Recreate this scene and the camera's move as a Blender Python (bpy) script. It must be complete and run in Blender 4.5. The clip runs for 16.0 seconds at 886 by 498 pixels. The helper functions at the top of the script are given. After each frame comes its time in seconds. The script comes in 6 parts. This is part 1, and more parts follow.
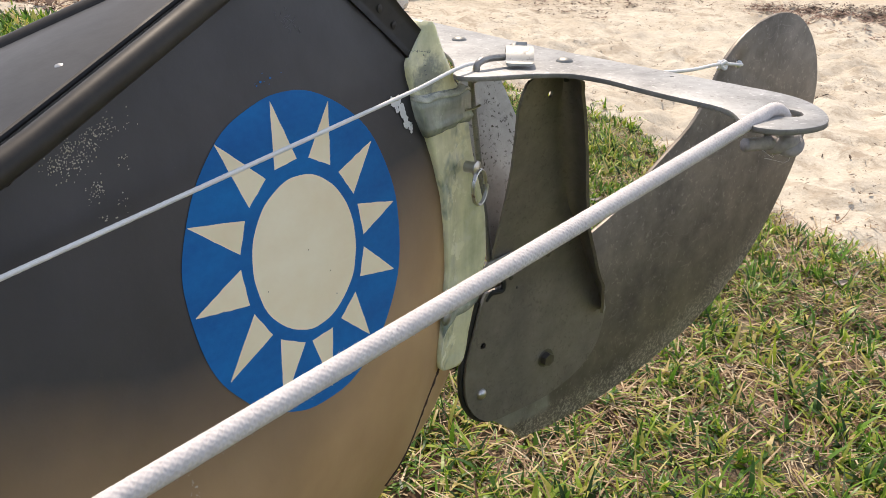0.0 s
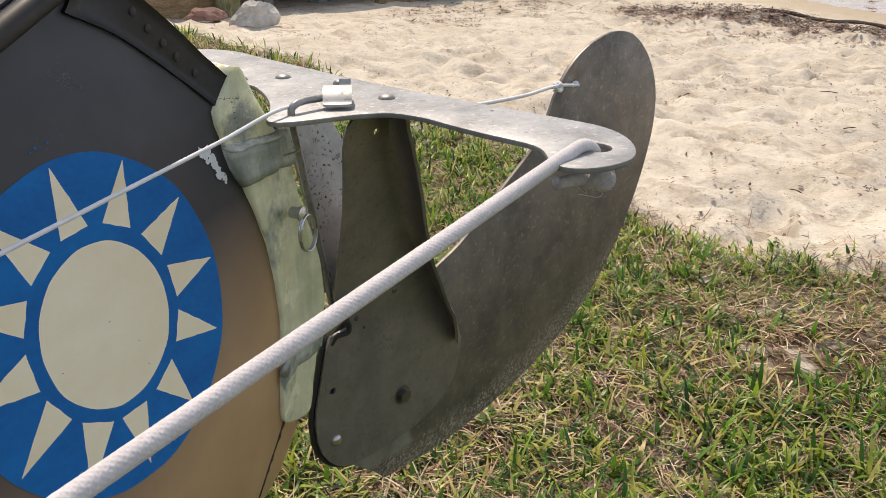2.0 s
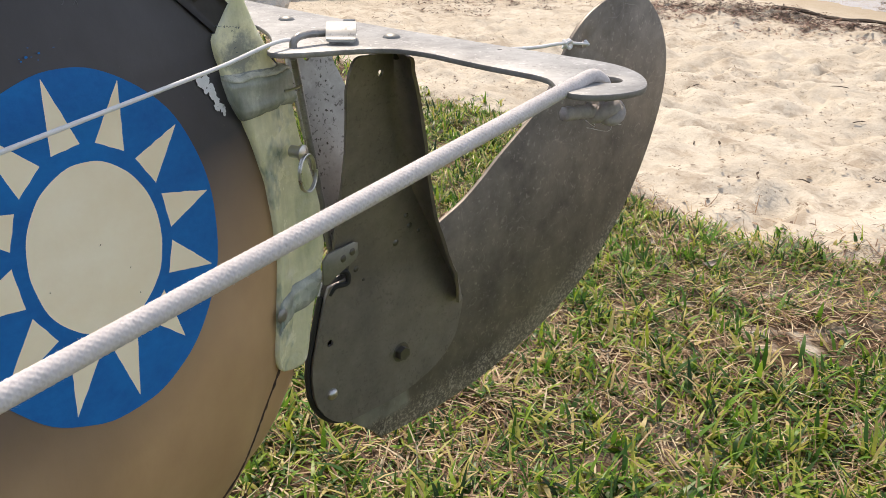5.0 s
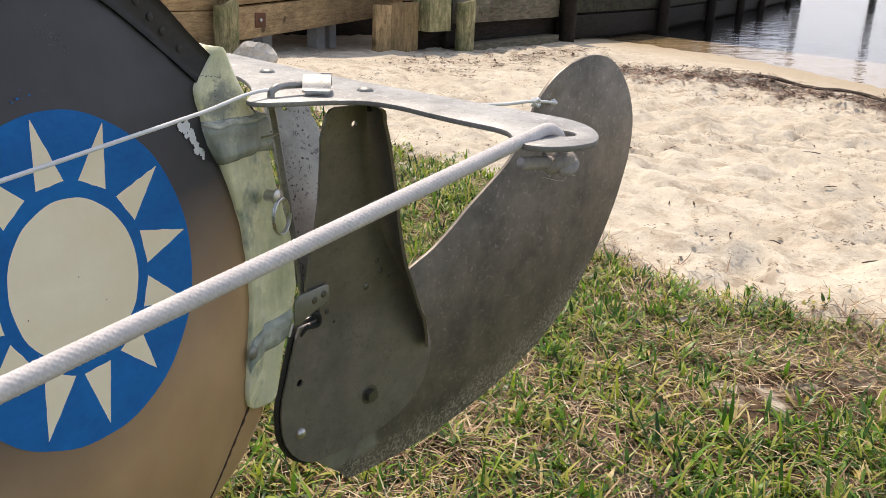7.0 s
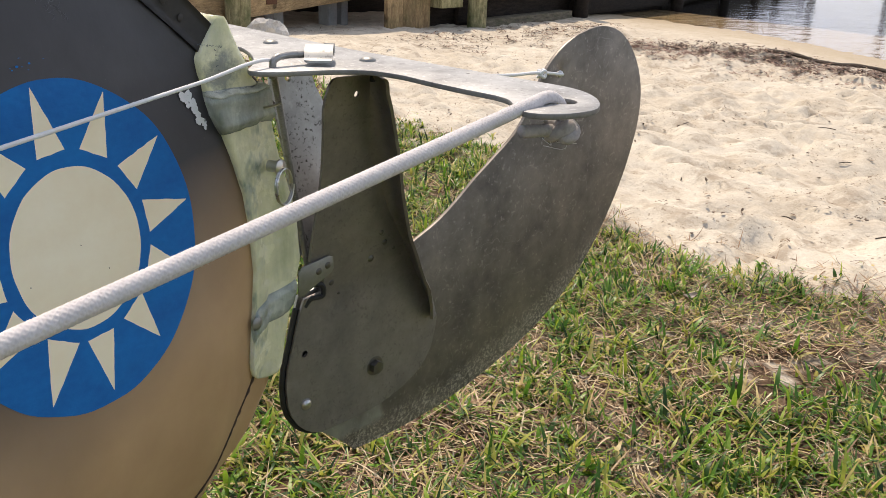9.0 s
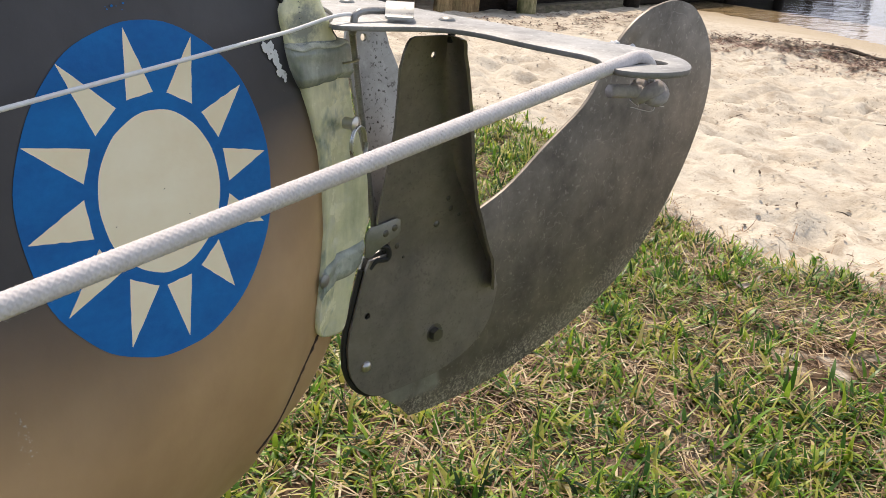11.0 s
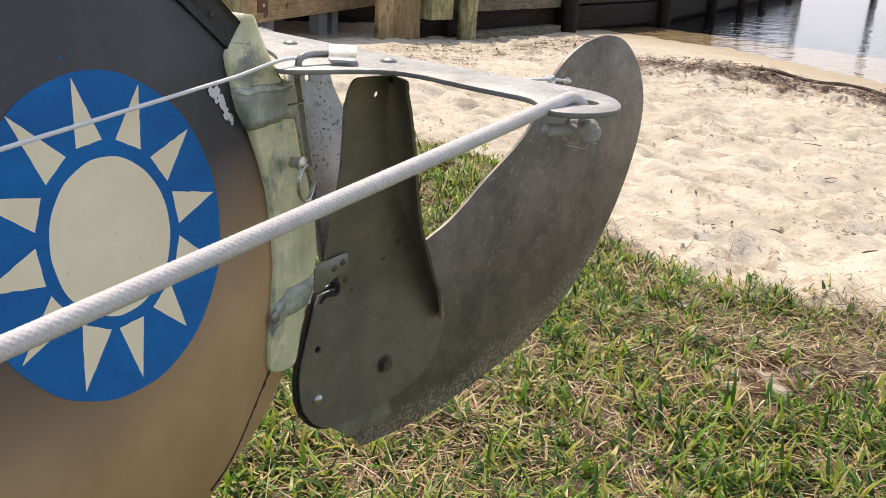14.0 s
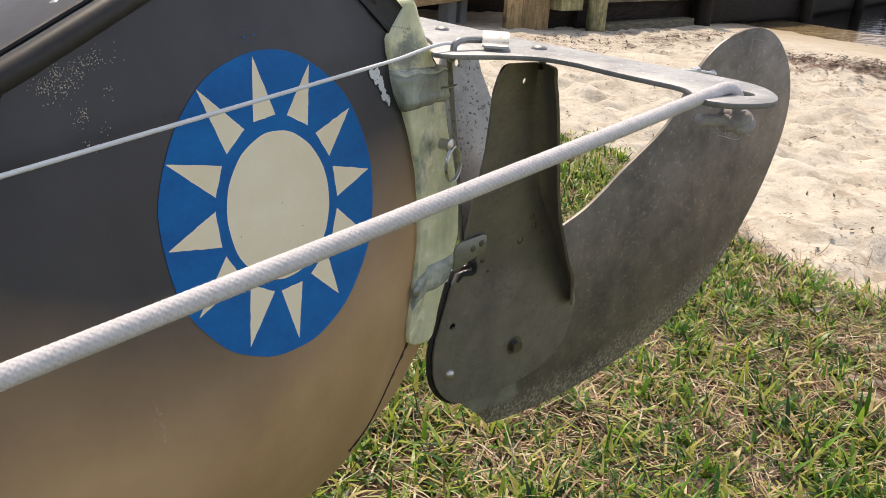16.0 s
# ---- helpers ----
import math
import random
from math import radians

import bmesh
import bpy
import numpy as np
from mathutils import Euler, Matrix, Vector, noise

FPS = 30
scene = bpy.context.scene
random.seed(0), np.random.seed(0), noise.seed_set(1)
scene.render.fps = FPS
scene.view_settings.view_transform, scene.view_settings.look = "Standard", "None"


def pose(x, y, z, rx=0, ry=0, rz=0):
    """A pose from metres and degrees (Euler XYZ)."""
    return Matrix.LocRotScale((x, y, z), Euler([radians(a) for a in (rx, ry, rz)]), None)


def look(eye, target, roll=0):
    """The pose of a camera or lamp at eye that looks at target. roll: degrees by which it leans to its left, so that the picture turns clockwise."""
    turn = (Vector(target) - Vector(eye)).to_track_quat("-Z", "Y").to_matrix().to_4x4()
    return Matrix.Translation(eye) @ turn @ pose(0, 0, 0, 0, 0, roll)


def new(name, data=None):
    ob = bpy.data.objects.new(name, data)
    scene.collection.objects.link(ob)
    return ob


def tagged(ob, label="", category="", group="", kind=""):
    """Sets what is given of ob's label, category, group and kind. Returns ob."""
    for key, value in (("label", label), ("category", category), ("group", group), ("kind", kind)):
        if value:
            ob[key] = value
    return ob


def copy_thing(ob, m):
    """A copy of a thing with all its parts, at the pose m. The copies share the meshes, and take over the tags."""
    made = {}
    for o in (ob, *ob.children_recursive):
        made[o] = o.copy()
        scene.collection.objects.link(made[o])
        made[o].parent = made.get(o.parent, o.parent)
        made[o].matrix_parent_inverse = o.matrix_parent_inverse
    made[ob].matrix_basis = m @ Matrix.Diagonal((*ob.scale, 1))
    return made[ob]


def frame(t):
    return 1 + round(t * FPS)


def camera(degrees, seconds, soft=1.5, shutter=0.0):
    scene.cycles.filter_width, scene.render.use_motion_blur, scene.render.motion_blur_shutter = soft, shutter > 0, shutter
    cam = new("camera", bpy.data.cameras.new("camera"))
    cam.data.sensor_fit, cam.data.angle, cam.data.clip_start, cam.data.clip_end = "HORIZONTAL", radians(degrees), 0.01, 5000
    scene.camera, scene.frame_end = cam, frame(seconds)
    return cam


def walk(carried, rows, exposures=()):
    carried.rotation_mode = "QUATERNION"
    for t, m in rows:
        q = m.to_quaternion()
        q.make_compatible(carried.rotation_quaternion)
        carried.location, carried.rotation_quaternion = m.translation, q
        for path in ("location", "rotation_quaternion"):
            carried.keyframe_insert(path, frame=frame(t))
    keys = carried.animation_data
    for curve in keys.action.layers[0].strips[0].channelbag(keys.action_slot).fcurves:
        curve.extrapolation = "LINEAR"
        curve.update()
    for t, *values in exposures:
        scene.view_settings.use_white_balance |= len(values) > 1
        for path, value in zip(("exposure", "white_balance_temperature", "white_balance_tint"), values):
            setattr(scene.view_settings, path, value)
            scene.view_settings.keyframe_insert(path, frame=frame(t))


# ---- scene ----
cam = camera(55.0, 16.0, soft=0.8)
PATH = [
    (0, (0.013, 0.022, 0.539), (-0.066, 1.858, -0.25), 1.0),
    (0.5, (0.032, 0.035, 0.548), (0.084, 1.879, -0.223), -0.6),
    (1, (0.044, 0.045, 0.554), (0.148, 1.887, -0.218), -1.3),
    (1.5, (0.05, 0.047, 0.553), (0.189, 1.886, -0.221), -1.2),
    (2, (0.05, 0.044, 0.552), (0.211, 1.883, -0.219), -0.1),
    (2.5, (0.058, 0.046, 0.552), (0.236, 1.88, -0.227), 1.0),
    (3, (0.056, 0.045, 0.548), (0.227, 1.877, -0.237), 1.5),
    (3.2, (0.054, 0.045, 0.549), (0.219, 1.876, -0.238), 1.6),
    (5.3, (0.05, 0.043, 0.52), (0.194, 1.88, -0.256), 0.9),
    (5.5, (0.046, 0.04, 0.522), (0.173, 1.897, -0.21), 1.1),
    (6, (0.046, 0.032, 0.516), (0.188, 1.913, -0.15), 2.3),
    (6.5, (0.054, 0.028, 0.515), (0.236, 1.908, -0.143), 2.7),
    (7, (0.059, 0.02, 0.523), (0.25, 1.9, -0.132), 2.7),
    (7.5, (0.063, 0.015, 0.523), (0.27, 1.894, -0.13), 2.8),
    (8, (0.061, 0.013, 0.524), (0.275, 1.892, -0.127), 2.8),
    (8.5, (0.064, 0.015, 0.522), (0.277, 1.887, -0.149), 2.8),
    (9, (0.065, 0.018, 0.519), (0.226, 1.883, -0.185), 2.4),
    (9.2, (0.057, 0.015, 0.518), (0.176, 1.878, -0.2), 2.5),
    (11.3, (0.046, 0.018, 0.503), (0.122, 1.876, -0.233), 3.9),
    (11.5, (0.05, 0.016, 0.504), (0.145, 1.876, -0.225), 3.8),
    (12, (0.052, 0.012, 0.506), (0.207, 1.875, -0.204), 4.1),
    (12.5, (0.059, 0.009, 0.509), (0.257, 1.875, -0.185), 4.1),
    (13, (0.052, 0.002, 0.514), (0.25, 1.868, -0.179), 3.7),
    (13.5, (0.05, 0.01, 0.512), (0.26, 1.879, -0.168), 3.6),
    (14, (0.045, 0.006, 0.514), (0.243, 1.878, -0.162), 3.6),
    (14.5, (0.048, 0.009, 0.514), (0.246, 1.877, -0.171), 3.6),
    (15, (0.043, 0.009, 0.512), (0.21, 1.877, -0.183), 3.5),
    (15.5, (0.041, 0.008, 0.514), (0.152, 1.877, -0.19), 3.3),
    (16, (0.029, -0.009, 0.513), (-0.039, 1.859, -0.2), 3.8),
]
walk(cam, [(t, look(eye, target, roll)) for t, eye, target, roll in PATH], exposures=[(0.0, 0.33, 7300, 15), (0.5, 0.12, 7300, 15), (1.5, 0.12, 7300, 15), (2.5, 0.14, 7300, 15), (3.2, 0.2, 7300, 15), (5.5, 0.26, 7300, 15), (9.0, 0.245, 7300, 15), (11.5, 0.315, 7300, 15), (15.0, 0.3, 7300, 15), (16.0, 0.28, 7300, 15)])

# ---- world and light ----
SUN_HEADING, SUN_UP = 103.0, 57.0
world = bpy.data.worlds.new("sky")
scene.world = world
world.use_nodes = True
wn = world.node_tree.nodes
wn.clear()
sky = wn.new("ShaderNodeTexSky")
sky.sky_type = "NISHITA"
sky.sun_disc = False
sky.sun_elevation, sky.sun_rotation = radians(SUN_UP), radians(90 - SUN_HEADING)
sky.air_density, sky.dust_density, sky.ozone_density = 1.0, 2.5, 1.0
bg = wn.new("ShaderNodeBackground")
bg.inputs["Strength"].default_value = 0.117
wout = wn.new("ShaderNodeOutputWorld")
wtc, wsep = wn.new("ShaderNodeTexCoord"), wn.new("ShaderNodeSeparateXYZ")
world.node_tree.links.new(wtc.outputs["Generated"], wsep.inputs[0])
low = wn.new("ShaderNodeMapRange")  # bright thin haze, a little thicker towards the horizon
low.interpolation_type = "SMOOTHERSTEP"
low.clamp = False
low.inputs["From Min"].default_value, low.inputs["From Max"].default_value = 0.5, 0.0
low.inputs["To Min"].default_value, low.inputs["To Max"].default_value = 0.75, 1.6
world.node_tree.links.new(wsep.outputs[2], low.inputs["Value"])
haze = wn.new("ShaderNodeMix")
haze.data_type, haze.blend_type, haze.clamp_factor = "RGBA", "ADD", False
haze.inputs[7].default_value = (2.4, 2.75, 3.35, 1)
world.node_tree.links.new(low.outputs[0], haze.inputs[0])
veil = wn.new("ShaderNodeVectorMath")  # thin high cloud evens out the glow near the sun
veil.operation = "MINIMUM"
veil.inputs[1].default_value = (4.3, 4.6, 5.3)
world.node_tree.links.new(sky.outputs[0], veil.inputs[0])
world.node_tree.links.new(veil.outputs[0], haze.inputs[6])
world.node_tree.links.new(haze.outputs[2], bg.inputs["Color"])
world.node_tree.links.new(bg.outputs[0], wout.inputs["Surface"])
lamp = bpy.data.lights.new("sun", "SUN")
lamp.energy, lamp.angle, lamp.color = 3.15, radians(0.8), (1.0, 0.92, 0.81)
sun = new("sun", lamp)
sd = Vector((math.cos(radians(SUN_HEADING)) * math.cos(radians(SUN_UP)), math.sin(radians(SUN_HEADING)) * math.cos(radians(SUN_UP)), math.sin(radians(SUN_UP))))
sun.matrix_world = look(sd * 20, (0, 0, 0))


# ---- material helpers ----
def material(name):
    m = bpy.data.materials.new(name)
    m.use_nodes = True
    nt = m.node_tree
    return m, nt, nt.nodes["Principled BSDF"]


def node(nt, kind):
    return nt.nodes.new("ShaderNode" + kind)


def put(nt, a, b):
    nt.links.new(a, b)


def coords(nt, which="Object"):
    return node(nt, "TexCoord").outputs[which]


def noise_tex(nt, vec, scale, detail=4.0, rough=0.55, stretch=None):
    if stretch:
        mp = node(nt, "Mapping")
        mp.inputs["Scale"].default_value = stretch
        put(nt, vec, mp.inputs["Vector"])
        vec = mp.outputs[0]
    n = node(nt, "TexNoise")
    n.inputs["Scale"].default_value, n.inputs["Detail"].default_value, n.inputs["Roughness"].default_value = scale, detail, rough
    put(nt, vec, n.inputs["Vector"])
    return n.outputs["Fac"]


def ramp(nt, fac, *stops):
    r = node(nt, "ValToRGB")
    el = r.color_ramp.elements
    while len(el) < len(stops):
        el.new(0.5)
    for e, (p, c) in zip(el, stops):
        e.position = p
        e.color = (*c, 1) if isinstance(c, tuple) else (c, c, c, 1)
    put(nt, fac, r.inputs[0])
    return r.outputs[0]


def mix(nt, fac, a, b, blend="MIX"):
    m = node(nt, "Mix")
    m.data_type, m.blend_type = "RGBA", blend
    for sock, v in ((m.inputs[0], fac), (m.inputs[6], a), (m.inputs[7], b)):
        if isinstance(v, (int, float)):
            sock.default_value = v
        elif isinstance(v, tuple):
            sock.default_value = (*v, 1)
        else:
            put(nt, v, sock)
    return m.outputs[2]


def calc(nt, op, a, b=0.0):
    m = node(nt, "Math")
    m.operation = op
    for sock, v in ((m.inputs[0], a), (m.inputs[1], b)):
        if isinstance(v, (int, float)):
            sock.default_value = v
        else:
            put(nt, v, sock)
    return m.outputs[0]


def bump(nt, bsdf, height, strength, distance):
    b = node(nt, "Bump")
    b.inputs["Strength"].default_value, b.inputs["Distance"].default_value = strength, distance
    put(nt, height, b.inputs["Height"])
    put(nt, b.outputs[0], bsdf.inputs["Normal"])


def simple(name, c1, c2, scale, rough=(0.4, 0.6), metal=0.0, bumps=(0.2, 0.0005), fine=0.3, stretch=None):
    """Colour between c1 and c2 at two scales, with roughness and relief that follow."""
    m, nt, b = material(name)
    v = coords(nt)
    big, small = noise_tex(nt, v, scale, 5, 0.6, stretch), noise_tex(nt, v, scale * 9, 4, 0.6, stretch)
    f = calc(nt, "ADD", calc(nt, "MULTIPLY", big, 1 - fine), calc(nt, "MULTIPLY", small, fine))
    put(nt, ramp(nt, f, (0.32, c1), (0.68, c2)), b.inputs["Base Color"])
    put(nt, ramp(nt, big, (0.3, rough[0]), (0.7, rough[1])), b.inputs["Roughness"])
    b.inputs["Metallic"].default_value = metal
    bump(nt, b, f, bumps[0], bumps[1])
    return m


def hull_material():
    """Black paint sprayed over tan; the soft border climbs towards the stem."""
    m, nt, b = material("hull_paint")
    v = coords(nt)
    sep = node(nt, "SeparateXYZ")
    put(nt, v, sep.inputs[0])
    u, z = sep.outputs[0], sep.outputs[2]
    wob = noise_tex(nt, v, 14, 3)
    climb = calc(nt, "MULTIPLY", calc(nt, "MAXIMUM", calc(nt, "ADD", u, 0.17), 0.0), 0.46)
    ahead = calc(nt, "MULTIPLY", calc(nt, "MAXIMUM", calc(nt, "SUBTRACT", -0.17, u), 0.0), 0.3)
    line = calc(nt, "ADD", calc(nt, "ADD", climb, ahead), 0.313)
    f = calc(nt, "SUBTRACT", z, line)
    f = calc(nt, "ADD", f, calc(nt, "MULTIPLY", calc(nt, "SUBTRACT", wob, 0.5), 0.03))
    fade = ramp(nt, calc(nt, "ADD", calc(nt, "MULTIPLY", f, 8.0), 0.5), (0.12, 0.0), (0.78, 1.0))
    tan = ramp(nt, noise_tex(nt, v, 25, 5), (0.3, (0.435, 0.262, 0.128)), (0.7, (0.515, 0.322, 0.162)))
    black = ramp(nt, noise_tex(nt, v, 30, 6), (0.3, (0.0235, 0.022, 0.0265)), (0.72, (0.039, 0.0368, 0.043)))
    spots = ramp(nt, noise_tex(nt, v, 700, 2), (0.72, 0.0), (0.76, 1.0))
    black = mix(nt, calc(nt, "MULTIPLY", spots, 0.25), black, (0.12, 0.11, 0.1))
    rub = calc(nt, "MULTIPLY", ramp(nt, noise_tex(nt, v, 130, 5, 0.75, (1.0, 1.0, 0.35)), (0.6, 0.0), (0.72, 1.0)), ramp(nt, noise_tex(nt, v, 11, 2), (0.58, 0.0), (0.68, 1.0)))
    black = mix(nt, calc(nt, "MULTIPLY", rub, 0.3), black, (0.16, 0.17, 0.19))
    put(nt, mix(nt, fade, tan, black), b.inputs["Base Color"])
    put(nt, ramp(nt, noise_tex(nt, v, 18, 5), (0.3, 0.4), (0.7, 0.55)), b.inputs["Roughness"])
    h = calc(nt, "ADD", calc(nt, "MULTIPLY", noise_tex(nt, v, 22, 3), 1.0), calc(nt, "MULTIPLY", noise_tex(nt, v, 260, 3), 0.1))
    b.inputs["Specular IOR Level"].default_value = 0.62
    bump(nt, b, h, 0.25, 0.003)
    return m


def metal_material(name, c1, c2, rough, scratch=0.5, spots=0.0, metal=0.85, grit=False):
    m, nt, b = material(name)
    v = coords(nt)
    f = noise_tex(nt, v, 26, 7, 0.66)
    cloud = noise_tex(nt, v, 9, 4, 0.6, (1.0, 1.0, 0.5))
    f = calc(nt, "ADD", calc(nt, "MULTIPLY", f, 0.65), calc(nt, "MULTIPLY", cloud, 0.35))
    col = ramp(nt, f, (0.36, c1), (0.64, c2))
    bright = tuple(min(1.0, 1.8 * c + 0.05) for c in c2)
    # hair-thin curved scratches, each only here and there
    for k, (scale, st) in enumerate(((24, (1.0, 1.0, 2.2)), (15, (2.6, 1.0, 1.0)), (38, (1.0, 1.0, 1.0)))):
        ridge = ramp(nt, noise_tex(nt, v, scale, 1.5, 0.4, st), (0.4965, 0.0), (0.5, 1.0), (0.5035, 0.0))
        here = ramp(nt, noise_tex(nt, v, 31 + 13 * k, 2), (0.52, 0.0), (0.6, 1.0))
        col = mix(nt, calc(nt, "MULTIPLY", calc(nt, "MULTIPLY", ridge, here), scratch * 0.32), col, bright)
    scuff = ramp(nt, noise_tex(nt, v, 260, 3, 0.6), (0.6, 0.0), (0.7, 1.0))
    col = mix(nt, calc(nt, "MULTIPLY", scuff, scratch * 0.34), col, bright)
    mott = ramp(nt, noise_tex(nt, v, 85, 5, 0.75), (0.35, 0.72), (0.65, 1.22))
    col = mix(nt, min(0.32, scratch), col, mott, "MULTIPLY")
    if spots:
        sp = ramp(nt, noise_tex(nt, v, 400, 2.5, 0.55), (0.585, 0.0), (0.64, 1.0))
        sp2 = ramp(nt, noise_tex(nt, v, 45, 2), (0.36, 0.1), (0.6, 1.0))
        col = mix(nt, calc(nt, "MULTIPLY", calc(nt, "MULTIPLY", sp, sp2), spots), col, (0.06, 0.05, 0.043))
    b.inputs["Metallic"].default_value = metal
    if grit:
        # dried grit along the lower edge, and a patch beside the cheek that was scraped clean
        sep = node(nt, "SeparateXYZ")
        put(nt, v, sep.inputs[0])
        a, z = sep.outputs[0], sep.outputs[2]
        past = calc(nt, "MAXIMUM", calc(nt, "SUBTRACT", a, 0.05), 0.0)
        above = calc(nt, "SUBTRACT", z, calc(nt, "ADD", calc(nt, "MULTIPLY", calc(nt, "MULTIPLY", past, past), 1.2), 0.152))
        above = calc(nt, "ADD", above, calc(nt, "MULTIPLY", calc(nt, "SUBTRACT", noise_tex(nt, v, 45, 4, 0.7), 0.5), 0.03))
        band = ramp(nt, calc(nt, "MULTIPLY", above, 20.0), (0.1, 1.0), (0.26, 0.85), (0.52, 0.0))
        clean = calc(nt, "MULTIPLY", ramp(nt, calc(nt, "SUBTRACT", calc(nt, "ADD", a, calc(nt, "MULTIPLY", calc(nt, "SUBTRACT", z, 0.16), 0.2)), 0.0), (0.055, 1.0), (0.059, 0.0)), ramp(nt, calc(nt, "MULTIPLY", above, 20.0), (0.26, 0.0), (0.36, 1.0)))
        gr = ramp(nt, noise_tex(nt, v, 420, 4, 0.9), (0.50, 0.0), (0.59, 1.0))
        gm = calc(nt, "MULTIPLY", calc(nt, "MULTIPLY", gr, band), calc(nt, "SUBTRACT", 1.0, calc(nt, "MULTIPLY", clean, 0.7)))
        col = mix(nt, calc(nt, "MULTIPLY", calc(nt, "MULTIPLY", clean, noise_tex(nt, v, 50, 4)), 0.85), col, (0.50, 0.51, 0.485))
        col = mix(nt, gm, col, (0.56, 0.50, 0.41))
        put(nt, calc(nt, "SUBTRACT", metal, calc(nt, "MULTIPLY", gm, metal)), b.inputs["Metallic"])
    put(nt, col, b.inputs["Base Color"])
    put(nt, ramp(nt, f, (0.36, rough[1]), (0.64, rough[0])), b.inputs["Roughness"])
    bump(nt, b, calc(nt, "ADD", f, calc(nt, "MULTIPLY", noise_tex(nt, v, 400, 3), 0.3)), 0.2, 0.001)
    return m


def island_material(name, *stops, rough=0.6, leaf=0.0):
    """For stuff of many little pieces: each takes its own tone."""
    m, nt, b = material(name)
    r = node(nt, "NewGeometry").outputs["Random Per Island"]
    col = ramp(nt, r, *stops)
    col = mix(nt, 0.5, col, ramp(nt, noise_tex(nt, coords(nt), 90, 3), (0.3, 0.55), (0.7, 1.3)), "MULTIPLY")
    put(nt, col, b.inputs["Base Color"])
    b.inputs["Roughness"].default_value = rough
    if leaf:
        b.inputs["Subsurface Weight"].default_value = 0.0
        tr = node(nt, "BsdfTranslucent")
        put(nt, col, tr.inputs["Color"])
        ms = node(nt, "MixShader")
        ms.inputs[0].default_value = leaf
        put(nt, b.outputs[0], ms.inputs[1])
        put(nt, tr.outputs[0], ms.inputs[2])
        put(nt, ms.outputs[0], nt.nodes["Material Output"].inputs["Surface"])
    return m


def ground_material():
    """Earth and thatch under the lawn, pale sand beyond its ragged border, wet brown sand at the water."""
    m, nt, b = material("lawn_and_sand")
    v = coords(nt)
    sep = node(nt, "SeparateXYZ")
    put(nt, v, sep.inputs[0])
    x, y, z = sep.outputs
    n1, n2, n3 = noise_tex(nt, v, 3.2, 5), noise_tex(nt, v, 26, 5, 0.65), noise_tex(nt, v, 220, 3, 0.7)
    edge = node(nt, "Attribute")
    edge.attribute_name = "sand"
    ef = calc(nt, "ADD", edge.outputs["Fac"], calc(nt, "MULTIPLY", calc(nt, "SUBTRACT", n2, 0.5), 0.5))
    sandy = ramp(nt, ef, (0.42, 0.0), (0.58, 1.0))
    f = calc(nt, "ADD", calc(nt, "MULTIPLY", n1, 0.4), calc(nt, "ADD", calc(nt, "MULTIPLY", n2, 0.35), calc(nt, "MULTIPLY", n3, 0.25)))
    sand = ramp(nt, f, (0.30, (0.34, 0.276, 0.205)), (0.45, (0.56, 0.492, 0.387)), (0.62, (0.70, 0.642, 0.53)))
    specks = ramp(nt, noise_tex(nt, v, 95, 3, 0.6), (0.62, 0.0), (0.67, 1.0))
    drift = ramp(nt, noise_tex(nt, v, 2.3, 4, 0.7, (1.0, 2.4, 1.0)), (0.42, 0.0), (0.58, 1.0))
    sand = mix(nt, calc(nt, "MULTIPLY", calc(nt, "MULTIPLY", specks, drift), 0.75), sand, (0.16, 0.11, 0.07))
    # grey-brown blotches: leaf dust, with the dents' shade put into the colour
    dust_shade = calc(nt, "MULTIPLY", ramp(nt, noise_tex(nt, v, 8.5, 7, 0.72), (0.50, 0.0), (0.60, 1.0)), ramp(nt, noise_tex(nt, v, 1.6, 3, 0.6), (0.38, 0.15), (0.6, 1.0)))
    sand = mix(nt, calc(nt, "MULTIPLY", dust_shade, 0.75), sand, (0.345, 0.275, 0.20))
    crumbs = ramp(nt, noise_tex(nt, v, 48, 3, 0.7), (0.66, 0.0), (0.70, 1.0))
    sand = mix(nt, calc(nt, "MULTIPLY", calc(nt, "MULTIPLY", crumbs, drift), 0.7), sand, (0.19, 0.14, 0.095))
    wet = ramp(nt, calc(nt, "MULTIPLY", z, -1.0), (0.145, 0.0), (0.19, 1.0))
    sand = mix(nt, wet, sand, (0.42, 0.33, 0.21))
    sand = mix(nt, ramp(nt, calc(nt, "MULTIPLY", z, -1.0), (0.225, 0.0), (0.33, 1.0)), sand, (0.035, 0.035, 0.028))
    bare = ramp(nt, calc(nt, "ADD", noise_tex(nt, v, 4.2, 3), calc(nt, "MULTIPLY", calc(nt, "SUBTRACT", n2, 0.5), 0.5)), (0.52, 0.0), (0.62, 1.0))
    sandy = calc(nt, "MAXIMUM", sandy, calc(nt, "MULTIPLY", bare, 0.28))
    earth = ramp(nt, f, (0.36, (0.03, 0.019, 0.011)), (0.52, (0.10, 0.066, 0.04)), (0.68, (0.36, 0.265, 0.18)))
    earth = mix(nt, calc(nt, "MULTIPLY", ramp(nt, noise_tex(nt, v, 9, 4, 0.7), (0.4, 0.0), (0.6, 1.0)), 0.6), earth, (0.16, 0.10, 0.06))
    out = node(nt, "VectorMath")
    out.operation = "LENGTH"
    put(nt, v, out.inputs[0])
    earth = mix(nt, ramp(nt, calc(nt, "MULTIPLY", out.outputs["Value"], 0.1), (0.35, 0.0), (0.5, 0.8)), earth, ramp(nt, f, (0.36, (0.05, 0.075, 0.02)), (0.64, (0.17, 0.18, 0.06))))  # turf, past the separate blades
